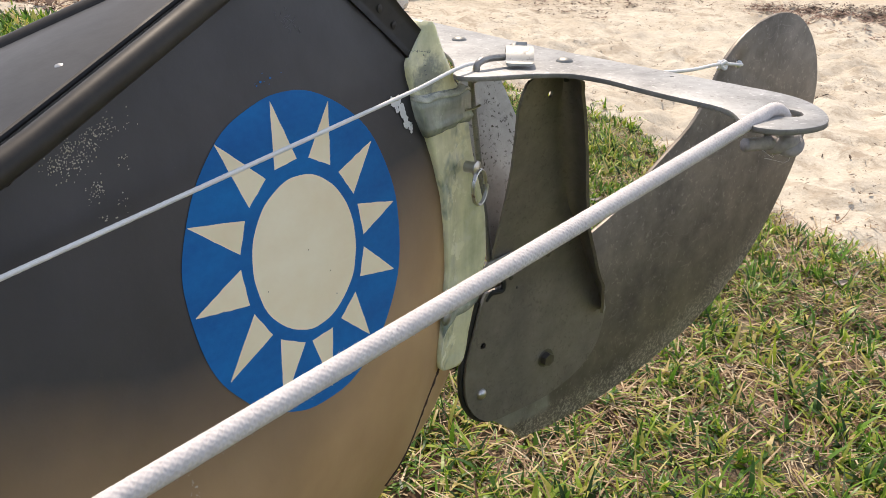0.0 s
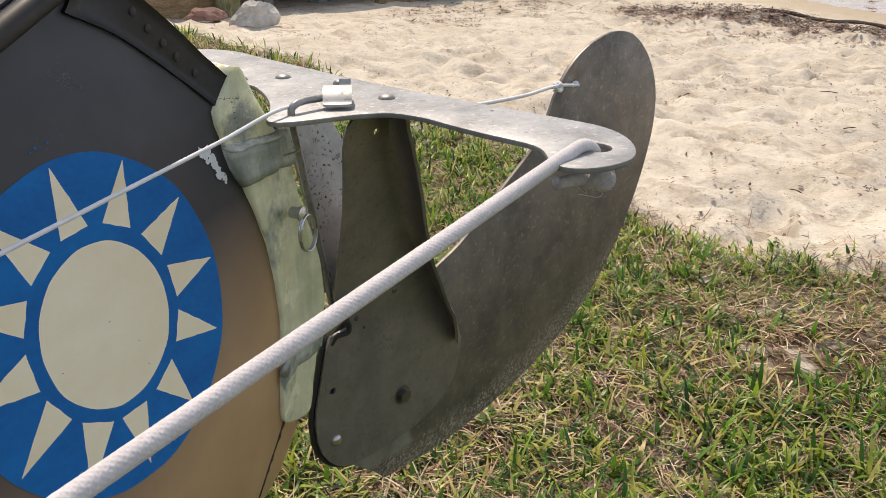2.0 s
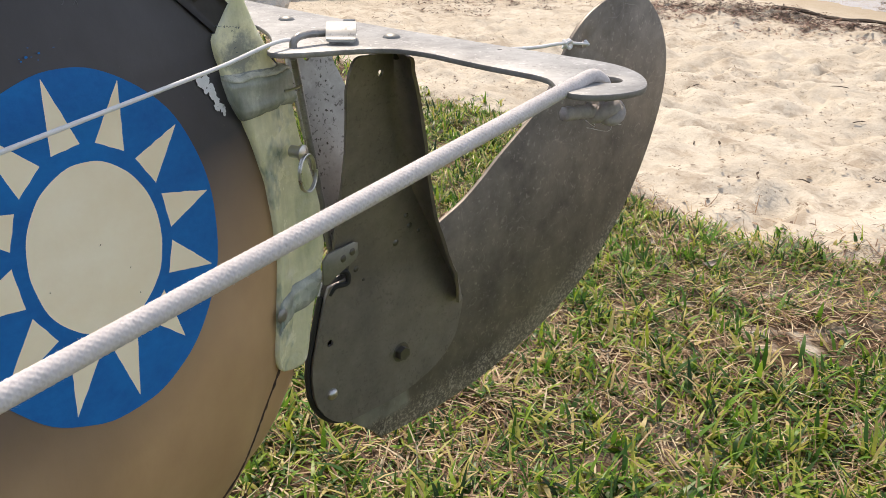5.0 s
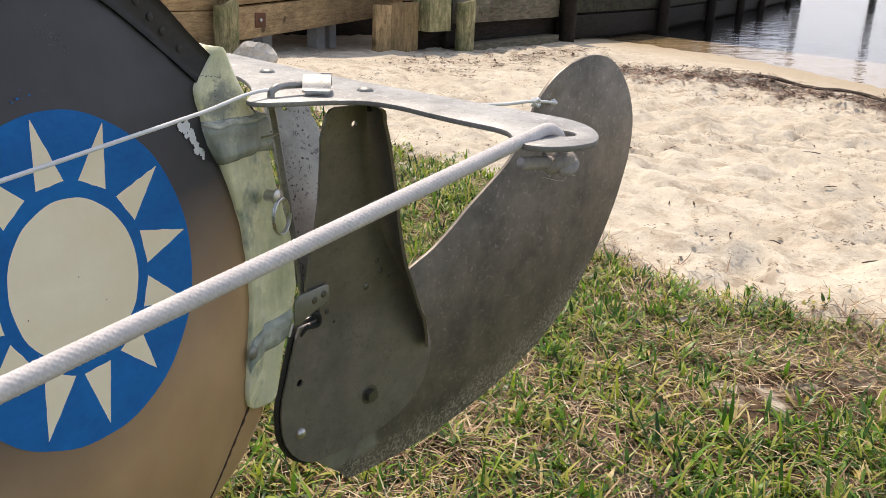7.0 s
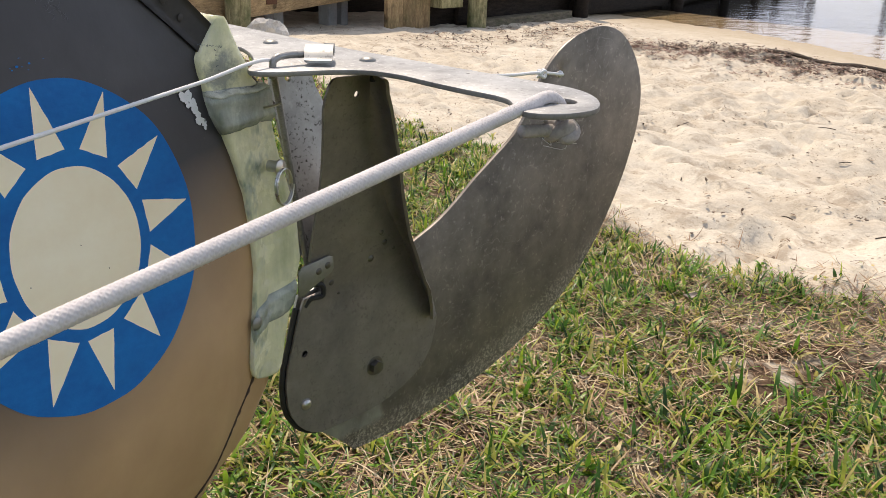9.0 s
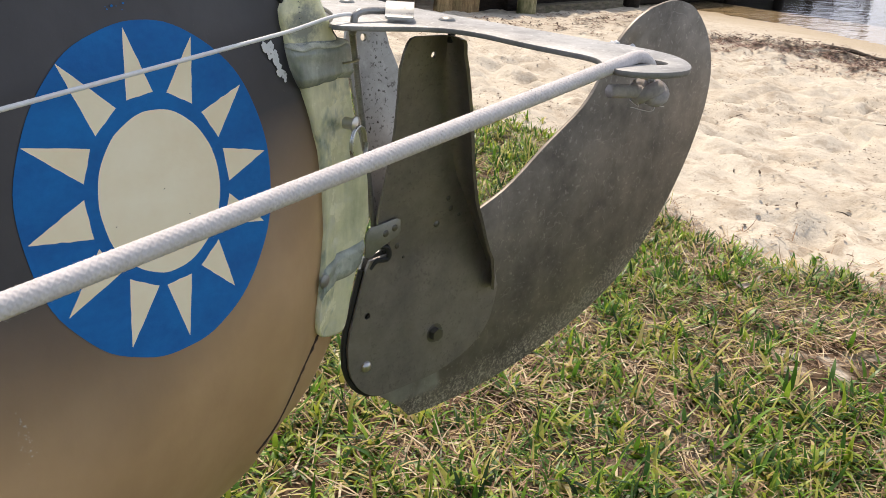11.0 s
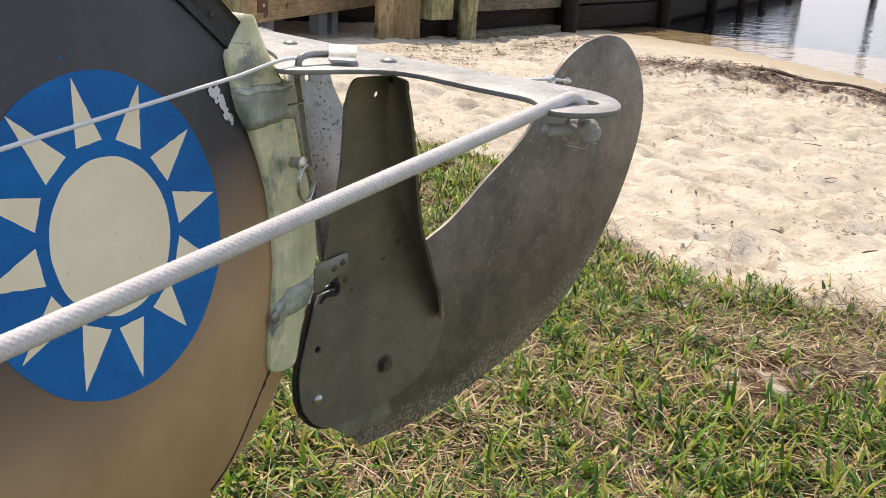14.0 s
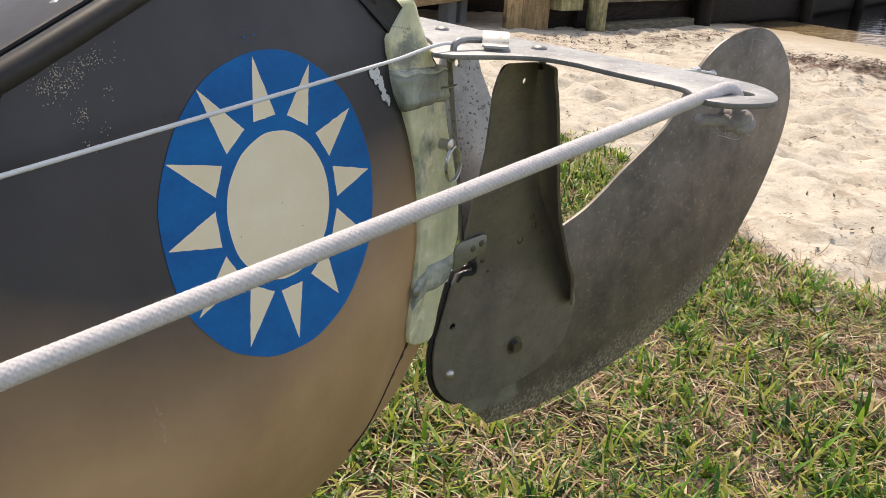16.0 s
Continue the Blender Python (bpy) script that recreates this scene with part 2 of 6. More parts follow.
    put(nt, mix(nt, sandy, earth, sand), b.inputs["Base Color"])
    put(nt, ramp(nt, wet, (0.0, 0.95), (1.0, 0.45)), b.inputs["Roughness"])
    b.inputs["Specular IOR Level"].default_value = 0.2
    bump(nt, b, calc(nt, "ADD", calc(nt, "MULTIPLY", n2, 1.0), calc(nt, "MULTIPLY", n3, 0.06)), 0.42, 0.025)
    return m


def wood_material(name, c1, c2, dark=(0.03, 0.022, 0.015), along=(1, 1, 1), moss=0.0):
    m, nt, b = material(name)
    v = coords(nt)
    rnd = node(nt, "ObjectInfo").outputs["Random"]
    grain = noise_tex(nt, v, 9, 6, 0.65, along)
    col = ramp(nt, grain, (0.28, c1), (0.7, c2))
    fine = noise_tex(nt, v, 46, 4, 0.7, along)
    col = mix(nt, 0.55, col, ramp(nt, fine, (0.32, 0.55), (0.6, 1.6)), "MULTIPLY")
    blot = ramp(nt, noise_tex(nt, v, 3.1, 5, 0.7), (0.45, 0.0), (0.68, 1.0))
    col = mix(nt, calc(nt, "MULTIPLY", blot, 0.4), col, dark)
    knots = ramp(nt, noise_tex(nt, v, 7, 2), (0.66, 0.0), (0.74, 1.0))
    col = mix(nt, calc(nt, "MULTIPLY", knots, 0.7), col, dark)
    col = mix(nt, 1.0, col, ramp(nt, rnd, (0.0, 0.75), (1.0, 1.15)), "MULTIPLY")
    if moss:
        col = mix(nt, calc(nt, "MULTIPLY", ramp(nt, noise_tex(nt, v, 12, 4), (0.42, 0.0), (0.65, 1.0)), moss), col, (0.1, 0.13, 0.05))
    put(nt, col, b.inputs["Base Color"])
    b.inputs["Roughness"].default_value = 0.85
    b.inputs["Specular IOR Level"].default_value = 0.2
    bump(nt, b, calc(nt, "ADD", grain, calc(nt, "MULTIPLY", fine, 0.5)), 0.6, 0.01)
    return m


def water_material():
    """Clear shallow water: see-through, with a rippled mirror that grows towards grazing sight."""
    m, nt, b = material("shallow_water")
    v = coords(nt)
    h = calc(nt, "ADD", noise_tex(nt, v, 2.2, 3, 0.5, (1.0, 2.2, 1.0)), calc(nt, "MULTIPLY", noise_tex(nt, v, 11, 2, 0.5, (1.0, 1.8, 1.0)), 0.22))
    bmp = node(nt, "Bump")
    bmp.inputs["Strength"].default_value, bmp.inputs["Distance"].default_value = 0.62, 0.02
    put(nt, h, bmp.inputs["Height"])
    clear, gloss, fres, ms = node(nt, "BsdfTransparent"), node(nt, "BsdfGlossy"), node(nt, "Fresnel"), node(nt, "MixShader")
    clear.inputs["Color"].default_value = (0.95, 0.92, 0.84, 1)
    gloss.inputs["Roughness"].default_value = 0.07
    gloss.inputs["Color"].default_value = (0.87, 0.895, 0.96, 1)
    fres.inputs["IOR"].default_value = 1.33
    put(nt, bmp.outputs[0], gloss.inputs["Normal"])
    put(nt, bmp.outputs[0], fres.inputs["Normal"])
    put(nt, fres.outputs[0], ms.inputs[0])
    put(nt, clear.outputs[0], ms.inputs[1])
    put(nt, gloss.outputs[0], ms.inputs[2])
    put(nt, ms.outputs[0], nt.nodes["Material Output"].inputs["Surface"])
    nt.nodes.remove(b)
    return m


def fibreglass_material(name, c1, c2, c3, stain=0.55, weave=0.15, smudge=0.0):
    m, nt, b = material(name)
    v = coords(nt)
    n = noise_tex(nt, v, 40, 5, 0.6)
    streak = noise_tex(nt, v, 75, 5, 0.65, (1.0, 1.0, 0.16))
    f = calc(nt, "ADD", calc(nt, "MULTIPLY", n, 0.5), calc(nt, "MULTIPLY", streak, 0.5))
    col = ramp(nt, f, (0.34, c1), (0.52, c2), (0.66, c3))
    blue = ramp(nt, noise_tex(nt, v, 34, 4, 0.65, (1, 1, 0.6)), (0.54, 0.0), (0.64, 1.0))
    col = mix(nt, calc(nt, "MULTIPLY", blue, stain), col, (0.10, 0.19, 0.19))
    milk = ramp(nt, noise_tex(nt, v, 70, 4, 0.6), (0.56, 0.0), (0.7, 1.0))
    col = mix(nt, calc(nt, "MULTIPLY", milk, 0.4), col, (0.68, 0.68, 0.56))
    if smudge:
        far = node(nt, "VectorMath")
        far.operation = "DISTANCE"
        far.inputs[1].default_value = (-0.028, 0.004, 0.4445)
        put(nt, v, far.inputs[0])
        blot = ramp(nt, calc(nt, "ADD", calc(nt, "MULTIPLY", far.outputs["Value"], 38.0), calc(nt, "MULTIPLY", noise_tex(nt, v, 160, 4, 0.7), 0.9)), (0.66, 1.0), (0.92, 0.0))
        col = mix(nt, calc(nt, "MULTIPLY", blot, smudge), col, (0.07, 0.10, 0.16))
    put(nt, col, b.inputs["Base Color"])
    put(nt, ramp(nt, n, (0.3, 0.16), (0.7, 0.34)), b.inputs["Roughness"])
    b.inputs["Subsurface Weight"].default_value = 0.3
    b.inputs["Subsurface Radius"].default_value = (0.007, 0.007, 0.004)
    b.inputs["Subsurface Scale"].default_value = 1.0
    w1, w2 = node(nt, "TexWave"), node(nt, "TexWave")
    for w, d in ((w1, "X"), (w2, "Z")):
        w.bands_direction = d
        w.inputs["Scale"].default_value, w.inputs["Distortion"].default_value = 260.0, 1.5
        put(nt, v, w.inputs["Vector"])
    cloth = calc(nt, "MULTIPLY", w1.outputs["Fac"], w2.outputs["Fac"])
    bump(nt, b, calc(nt, "ADD", n, calc(nt, "ADD", calc(nt, "MULTIPLY", noise_tex(nt, v, 150, 3), 0.25), calc(nt, "MULTIPLY", cloth, weave))), 0.6, 0.003)
    return m


M_HULL = hull_material()
M_TRIM = simple("black_trim_paint", (0.015, 0.0138, 0.0135), (0.050, 0.043, 0.036), 26, (0.35, 0.6), 0.0, (0.15, 0.0012))
M_TRIM.node_tree.nodes["Principled BSDF"].inputs["Specular IOR Level"].default_value = 0.35
M_DECK = simple("grey_black_deck_paint", (0.034, 0.035, 0.038), (0.068, 0.069, 0.073), 14, (0.4, 0.6), 0.0, (0.2, 0.002))
M_DECK.node_tree.nodes["Principled BSDF"].inputs["Specular IOR Level"].default_value = 0.3
M_BLUE = simple("blue_brushed_paint", (0.0, 0.112, 0.365), (0.001, 0.178, 0.50), 26, (0.6, 0.75), 0.0, (0.5, 0.0012), 0.25, (1, 1, 1.6))
M_BLUE.node_tree.nodes["Principled BSDF"].inputs["Specular IOR Level"].default_value = 0.2
M_CREAM = simple("cream_brushed_paint", (0.90, 0.755, 0.50), (0.98, 0.875, 0.645), 17, (0.35, 0.6), 0.0, (0.5, 0.0014), 0.12, (1.0, 1, 1.5))
M_FIBRE = fibreglass_material("resin_and_glass_cloth", (0.50, 0.515, 0.32), (0.74, 0.72, 0.475), (0.90, 0.86, 0.62), 0.7, 0.0, 0.6)
M_CLOTH = fibreglass_material("grey_resin_cloth", (0.17, 0.20, 0.178), (0.355, 0.385, 0.335), (0.62, 0.65, 0.56), 0.45, 0.0)
# glossy resin, the band's top highlight put into its whitish colour
M_LIP = simple("whitish_highlight_resin", (0.36, 0.375, 0.30), (0.74, 0.75, 0.64), 130, (0.08, 0.28), 0.0, (0.8, 0.0016))
M_YOKE = metal_material("galvanised_sheet", (0.22, 0.222, 0.22), (0.43, 0.435, 0.43), (0.5, 0.68), 1.2, 0.35, 0.4)
M_BLADE = metal_material("dull_scratched_sheet", (0.142, 0.126, 0.110), (0.262, 0.234, 0.206), (0.42, 0.62), 1.0, 0.0, 0.7, True)
M_CHEEK = metal_material("dull_olive_sheet", (0.195, 0.177, 0.164), (0.305, 0.278, 0.259), (0.42, 0.58), 0.2, 0.25, 0.7)
M_SPECK = metal_material("pitted_bright_sheet", (0.32, 0.315, 0.30), (0.48, 0.475, 0.45), (0.35, 0.5), 0.3, 1.0, 0.75)
M_STEEL = metal_material("stainless_steel", (0.45, 0.44, 0.42), (0.62, 0.61, 0.59), (0.25, 0.4), 0.2, 0.0, 0.95)
M_DARKSTEEL = metal_material("dull_bolt_steel", (0.10, 0.095, 0.085), (0.2, 0.19, 0.17), (0.35, 0.5), 0.2, 0.0, 0.85)
M_CUT = metal_material("darker_grey_sheet", (0.17, 0.16, 0.145), (0.34, 0.325, 0.30), (0.5, 0.7), 0.3, 0.2, 0.45)
M_ROD = metal_material("dark_threaded_steel", (0.18, 0.172, 0.16), (0.35, 0.34, 0.32), (0.35, 0.5), 0.3, 0.3, 0.8)
M_CLIP = metal_material("pale_worn_clip", (0.33, 0.33, 0.31), (0.55, 0.55, 0.53), (0.45, 0.6), 0.4, 0.4, 0.4)
M_LUG = metal_material("dull_lug_sheet", (0.22, 0.22, 0.205), (0.33, 0.33, 0.31), (0.4, 0.55), 0.3, 0.2, 0.75)
M_RUBBER = simple("black_rubber", (0.008, 0.008, 0.008), (0.02, 0.02, 0.02), 60, (0.5, 0.7))
M_ROPE = simple("white_braided_fibre", (0.575, 0.54, 0.53), (0.77, 0.725, 0.705), 60, (0.8, 0.95), 0.0, (0.5, 0.0006), 0.5)
# rope fibre with the shade under the yoke put into its grey
M_KNOT = simple("shaded_braided_fibre", (0.31, 0.285, 0.285), (0.52, 0.48, 0.475), 60, (0.85, 0.95), 0.0, (0.6, 0.0008), 0.5)
M_STAIN = simple("red_whipping_thread", (0.16, 0.03, 0.04), (0.36, 0.12, 0.13), 500, (0.8, 0.9))
M_CORD = simple("white_cord_fibre", (0.72, 0.72, 0.72), (0.86, 0.86, 0.85), 300, (0.6, 0.8), 0.0, (0.5, 0.0005), 0.5)
M_SCUFF = simple("grey_scuffed_paint", (0.07, 0.07, 0.078), (0.13, 0.13, 0.145), 300, (0.4, 0.6))
M_SMEAR = simple("thin_blue_smear", (0.01, 0.06, 0.16), (0.02, 0.10, 0.26), 300, (0.5, 0.6))
M_REDSTONE = simple("reddish_stone", (0.20, 0.10, 0.075), (0.42, 0.26, 0.21), 22, (0.85, 0.95), 0.0, (0.8, 0.02))
M_CHIP = simple("bare_white_chip", (0.72, 0.72, 0.72), (0.85, 0.85, 0.86), 300, (0.6, 0.8))
M_GRAIN = simple("dry_sand_grains", (0.5, 0.44, 0.36), (0.78, 0.72, 0.62), 600, (0.9, 1.0))
M_INK = simple("blue_black_ink", (0.02, 0.04, 0.06), (0.06, 0.09, 0.11), 400, (0.4, 0.5))
M_SEAM = simple("dark_open_seam", (0.014, 0.01, 0.008), (0.09, 0.05, 0.03), 80, (0.7, 0.9))
M_GROUND = ground_material()
M_WATER = water_material()
M_GRASS = island_material("lawn_blades", (0.0, (0.014, 0.040, 0.008)), (0.25, (0.060, 0.165, 0.020)), (0.52, (0.180, 0.37, 0.036)), (0.74, (0.40, 0.49, 0.06)), (0.90, (0.60, 0.52, 0.15)), (1.0, (0.76, 0.57, 0.30)), rough=0.4, leaf=0.42)
M_STRAW = island_material("dry_thatch", (0.0, (0.07, 0.032, 0.018)), (0.32, (0.25, 0.142, 0.076)), (0.68, (0.49, 0.345, 0.20)), (1.0, (0.78, 0.66, 0.45)), rough=0.7, leaf=0.12)
M_WRACK = island_material("dry_weed", (0.0, (0.018, 0.011, 0.008)), (0.45, (0.075, 0.040, 0.027)), (0.75, (0.24, 0.135, 0.09)), (1.0, (0.5, 0.38, 0.29)), rough=0.85)
M_OLDWEED = island_material("old_red_weed", (0.0, (0.06, 0.03, 0.02)), (0.4, (0.20, 0.105, 0.072)), (0.75, (0.38, 0.24, 0.175)), (1.0, (0.62, 0.49, 0.38)), rough=0.85)
M_ROOT = island_material("dry_roots", (0.0, (0.07, 0.035, 0.022)), (0.5, (0.22, 0.12, 0.075)), (1.0, (0.46, 0.32, 0.2)), rough=0.8)
M_LEAF = simple("dead_leaf", (0.30, 0.24, 0.20), (0.58, 0.50, 0.44), 60, (0.7, 0.85), 0.0, (0.4, 0.001))
M_DEBRIS = island_material("dark_leaf_bits", (0.0, (0.05, 0.032, 0.02)), (0.6, (0.15, 0.10, 0.065)), (1.0, (0.32, 0.23, 0.155)), rough=0.85)
M_STICK = simple("dark_wet_stick", (0.02, 0.015, 0.01), (0.08, 0.055, 0.035), 30, (0.7, 0.9))
M_PLANK = wood_material("weathered_pine", (0.225, 0.145, 0.075), (0.49, 0.345, 0.185), along=(1, 6, 6))
M_UPRIGHT = wood_material("upright_weathered_pine", (0.175, 0.11, 0.056), (0.46, 0.32, 0.17), along=(6, 6, 1), moss=0.25)
M_POST = wood_material("treated_pile", (0.13, 0.115, 0.055), (0.46, 0.41, 0.23), along=(6, 6, 1), moss=0.6)
M_GREYPLANK = wood_material("grey_weathered_plank", (0.06, 0.05, 0.038), (0.24, 0.205, 0.15), along=(1, 6, 6), moss=0.25)
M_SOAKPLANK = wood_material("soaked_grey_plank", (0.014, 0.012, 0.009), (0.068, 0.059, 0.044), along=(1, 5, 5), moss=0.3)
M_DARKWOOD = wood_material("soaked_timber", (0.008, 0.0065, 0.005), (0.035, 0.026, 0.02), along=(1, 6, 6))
M_ROCK = simple("pale_limestone", (0.34, 0.32, 0.28), (0.68, 0.65, 0.6), 14, (0.85, 0.95), 0.0, (0.8, 0.02))
M_BLOCK = simple("grey_concrete", (0.22, 0.22, 0.21), (0.36, 0.36, 0.35), 12, (0.85, 0.95), 0.0, (0.5, 0.01))
M_RUST = simple("rusted_iron", (0.08, 0.03, 0.015), (0.2, 0.09, 0.045), 60, (0.8, 0.95))
M_FARWOOD = simple("dark_far_foliage", (0.015, 0.025, 0.012), (0.05, 0.07, 0.03), 0.7, (0.9, 1.0), 0.0, (1.0, 0.5))


# ---- mesh helpers ----
def mesh_ob(name, verts, faces, mat, parent=None, label="", smooth=True):
    me = bpy.data.meshes.new(name)
    me.from_pydata([tuple(map(float, p)) for p in verts], [], faces)
    me.materials.append(mat)
    if smooth:
        me.polygons.foreach_set("use_smooth", [True] * len(me.polygons))
    ob = new(name, me)
    if parent:
        ob.parent = parent
    if label:
        tagged(ob, label)
    return ob


def part(name, bm, mat, parent=None, label="", smooth=30.0):
    bmesh.ops.recalc_face_normals(bm, faces=bm.faces)
    me = bpy.data.meshes.new(name)
    bm.to_mesh(me)
    bm.free()
    me.materials.append(mat)
    if smooth:
        me.polygons.foreach_set("use_smooth", [True] * len(me.polygons))
        me.set_sharp_from_angle(angle=radians(smooth))
    ob = new(name, me)
    if parent:
        ob.parent = parent
    if label:
        tagged(ob, label)
    return ob


def thing(name, m, label, category, group="", kind=""):
    ob = new(name)
    ob.empty_display_size = 0.05
    ob.matrix_world = m
    return tagged(ob, label, category, group, kind)


def smoothstep(a, b, x):
    t = np.clip((np.asarray(x, float) - a) / (b - a), 0, 1)
    return t * t * (3 - 2 * t)


def spline(points, n):
    """n points along a smooth curve through the given ones, open."""
    p = np.array(points, float)
    k = np.concatenate([[0], np.cumsum(np.linalg.norm(np.diff(p, axis=0), axis=1))])
    t = np.linspace(0, k[-1], n)
    out = np.empty((n, p.shape[1]))
    g = np.gradient(p, k, axis=0)
    i = np.clip(np.searchsorted(k, t, side="right") - 1, 0, len(k) - 2)
    h = (k[i + 1] - k[i])[:, None]
    s = ((t - k[i])[:, None]) / h
    out = (2 * s**3 - 3 * s**2 + 1) * p[i] + (s**3 - 2 * s**2 + s) * h * g[i] + (-2 * s**3 + 3 * s**2) * p[i + 1] + (s**3 - s**2) * h * g[i + 1]
    return out


def sheet_cut(outline, thick, edge=0.0006, holes=()):
    """A flat cut sheet: outline in x, y; holes are (x, y, radius), joined to the outline by the fill."""
    bm = bmesh.new()
    loops = [list(outline)] + [[(hx + r * math.cos(a), hy + r * math.sin(a)) for a in np.linspace(0, 2 * math.pi, 14, endpoint=False)] for hx, hy, r in holes]
    edges = []
    for loop in loops:
        vs = [bm.verts.new((p[0], p[1], 0)) for p in loop]
        edges += [bm.edges.new((vs[i], vs[(i + 1) % len(vs)])) for i in range(len(vs))]
    bmesh.ops.triangle_fill(bm, use_beauty=True, use_dissolve=False, edges=edges)
    geo = bmesh.ops.extrude_face_region(bm, geom=bm.faces[:])
    bmesh.ops.translate(bm, vec=(0, 0, thick), verts=[g for g in geo["geom"] if isinstance(g, bmesh.types.BMVert)])
    if edge:
        bmesh.ops.recalc_face_normals(bm, faces=bm.faces)
        sharp = [e for e in bm.edges if len(e.link_faces) == 2 and e.calc_face_angle(0) > 1.2]
        bmesh.ops.bevel(bm, geom=sharp, offset=edge, segments=2, profile=0.5, affect="EDGES")
    return bm


def upright(bm):
    """Turns x, y into x, z: a sheet that stands, its thickness along y."""
    bmesh.ops.transform(bm, matrix=Matrix(((1, 0, 0, 0), (0, 0, -1, 0), (0, 1, 0, 0), (0, 0, 0, 1))), verts=bm.verts)
    return bm


def moved(bm, m):
    bmesh.ops.transform(bm, matrix=m, verts=bm.verts)
    return bm


def tube(points, radius, sides=10, caps=True):
    """A round bar along points; radius may be a list."""
    pts = [Vector(p) for p in points]
    rad = radius if isinstance(radius, (list, tuple, np.ndarray)) else [radius] * len(pts)
    bm = bmesh.new()
    rings, side = [], None
    for i, p in enumerate(pts):
        d = (pts[min(i + 1, len(pts) - 1)] - pts[max(i - 1, 0)]).normalized()
        if side is None:
            side = d.orthogonal().normalized()
        side = (side - d * side.dot(d)).normalized()
        up = d.cross(side)
        rings.append([bm.verts.new(p + rad[i] * (math.cos(a) * side + math.sin(a) * up)) for a in np.linspace(0, 2 * math.pi, sides, endpoint=False)])
    for a, b in zip(rings, rings[1:]):
        for k in range(sides):
            bm.faces.new((a[k], a[(k + 1) % sides], b[(k + 1) % sides], b[k]))
    if caps:
        bm.faces.new(rings[0][::-1])
        bm.faces.new(rings[-1])
    return bm


def box(x0, x1, y0, y1, z0, z1, edge=0.003, wobble=0.0, seed=0):
    bm = bmesh.new()
    bmesh.ops.create_cube(bm, size=1.0)
    bmesh.ops.transform(bm, matrix=Matrix.LocRotScale(((x0 + x1) / 2, (y0 + y1) / 2, (z0 + z1) / 2), None, (x1 - x0, y1 - y0, z1 - z0)), verts=bm.verts)
    if edge:
        bmesh.ops.bevel(bm, geom=bm.edges[:], offset=edge, segments=2, profile=0.5, affect="EDGES")
    if wobble:
        for v in bm.verts:
            v.co += wobble * Vector(noise.noise_vector(v.co * 2.3 + Vector((seed, 0, 0))))
    return bm


def dome(radius, height, rings=4, sides=14, collar=0.0):
    """A round rivet or screw head about z, its foot at 0."""
    prof = [(radius, 0.0)] + ([(radius, collar)] if collar else []) + [(radius * math.cos(a), collar + height * math.sin(a)) for a in np.linspace(0.15, math.pi / 2, rings)]
    bm = bmesh.new()
    ringv = []
    for r, h in prof[:-1]:
        ringv.append([bm.verts.new((r * math.cos(a), r * math.sin(a), h)) for a in np.linspace(0, 2 * math.pi, sides, endpoint=False)])
    top = bm.verts.new((0, 0, prof[-1][1]))
    for a, b in zip(ringv, ringv[1:]):
        for k in range(sides):
            bm.faces.new((a[k], a[(k + 1) % sides], b[(k + 1) % sides], b[k]))
    for k in range(sides):
        bm.faces.new((ringv[-1][k], ringv[-1][(k + 1) % sides], top))
    bm.faces.new(ringv[0][::-1])
    return bm


def rows_sheet(rows, n, across, thick):
    """A bent sheet from rows (z, left, right); across(s, x, z) gives its middle's y. Closed all round."""
    front, back, m = [], [], len(rows)
    for z, l, r in rows:
        for i in range(n):
            s = i / (n - 1)
            x = l + (r - l) * s
            y = across(s, x, z)
            front.append((x, y - thick / 2, z))
            back.append((x, y + thick / 2, z))
    verts, k = front + back, m * n
    faces = []
    for j in range(m - 1):
        for i in range(n - 1):
            a = j * n + i
            faces.append((a, a + 1, a + n + 1, a + n))
            faces.append((k + a, k + a + n, k + a + n + 1, k + a + 1))
    rim = [j * n for j in range(m)], [j * n + n - 1 for j in range(m)], list(range(n)), list(range((m - 1) * n, m * n))
    for loop in rim:
        for a, b in zip(loop, loop[1:]):
            faces.append((a, b, k + b, k + a))
    return verts, faces


def rows_bm(*args):
    verts, faces = rows_sheet(*args)
    bm = bmesh.new()
    vs = [bm.verts.new(v) for v in verts]
    for f in faces:
        bm.faces.new([vs[i] for i in f])
    return bm


# ---- ground ----
def shore_q(x, y):
    """Grows towards the water; the shore bends in where the beach widens."""
    return 0.6 * x + 0.4 * y + 0.28 * np.clip(7.1 - y, 0, 4) * smoothstep(2.5, 3.3, x)


def ground_z(x, y):
    q = shore_q(x, y)
    d = np.maximum(q - 0.95, 0.0)
    behind = 0.876 * (x + 0.657) - 0.48 * (y - 5.154)
    scour = 0.02 * (1 - smoothstep(-0.05, 0.28, behind)) * smoothstep(5.05, 5.5, y) * smoothstep(-0.75, -0.55, x)
    head = 0.045 * (1 - smoothstep(0.5, 1.9, x)) * smoothstep(3.6, 5.0, y)
    return -scour - head - 0.05 * np.minimum(d, 3.85) * smoothstep(0.0, 0.5, d) - 0.012 * np.maximum(d - 3.85, 0.0) - 0.35 * np.maximum(q - 5.45, 0.0) * smoothstep(5.45, 6.2, q)


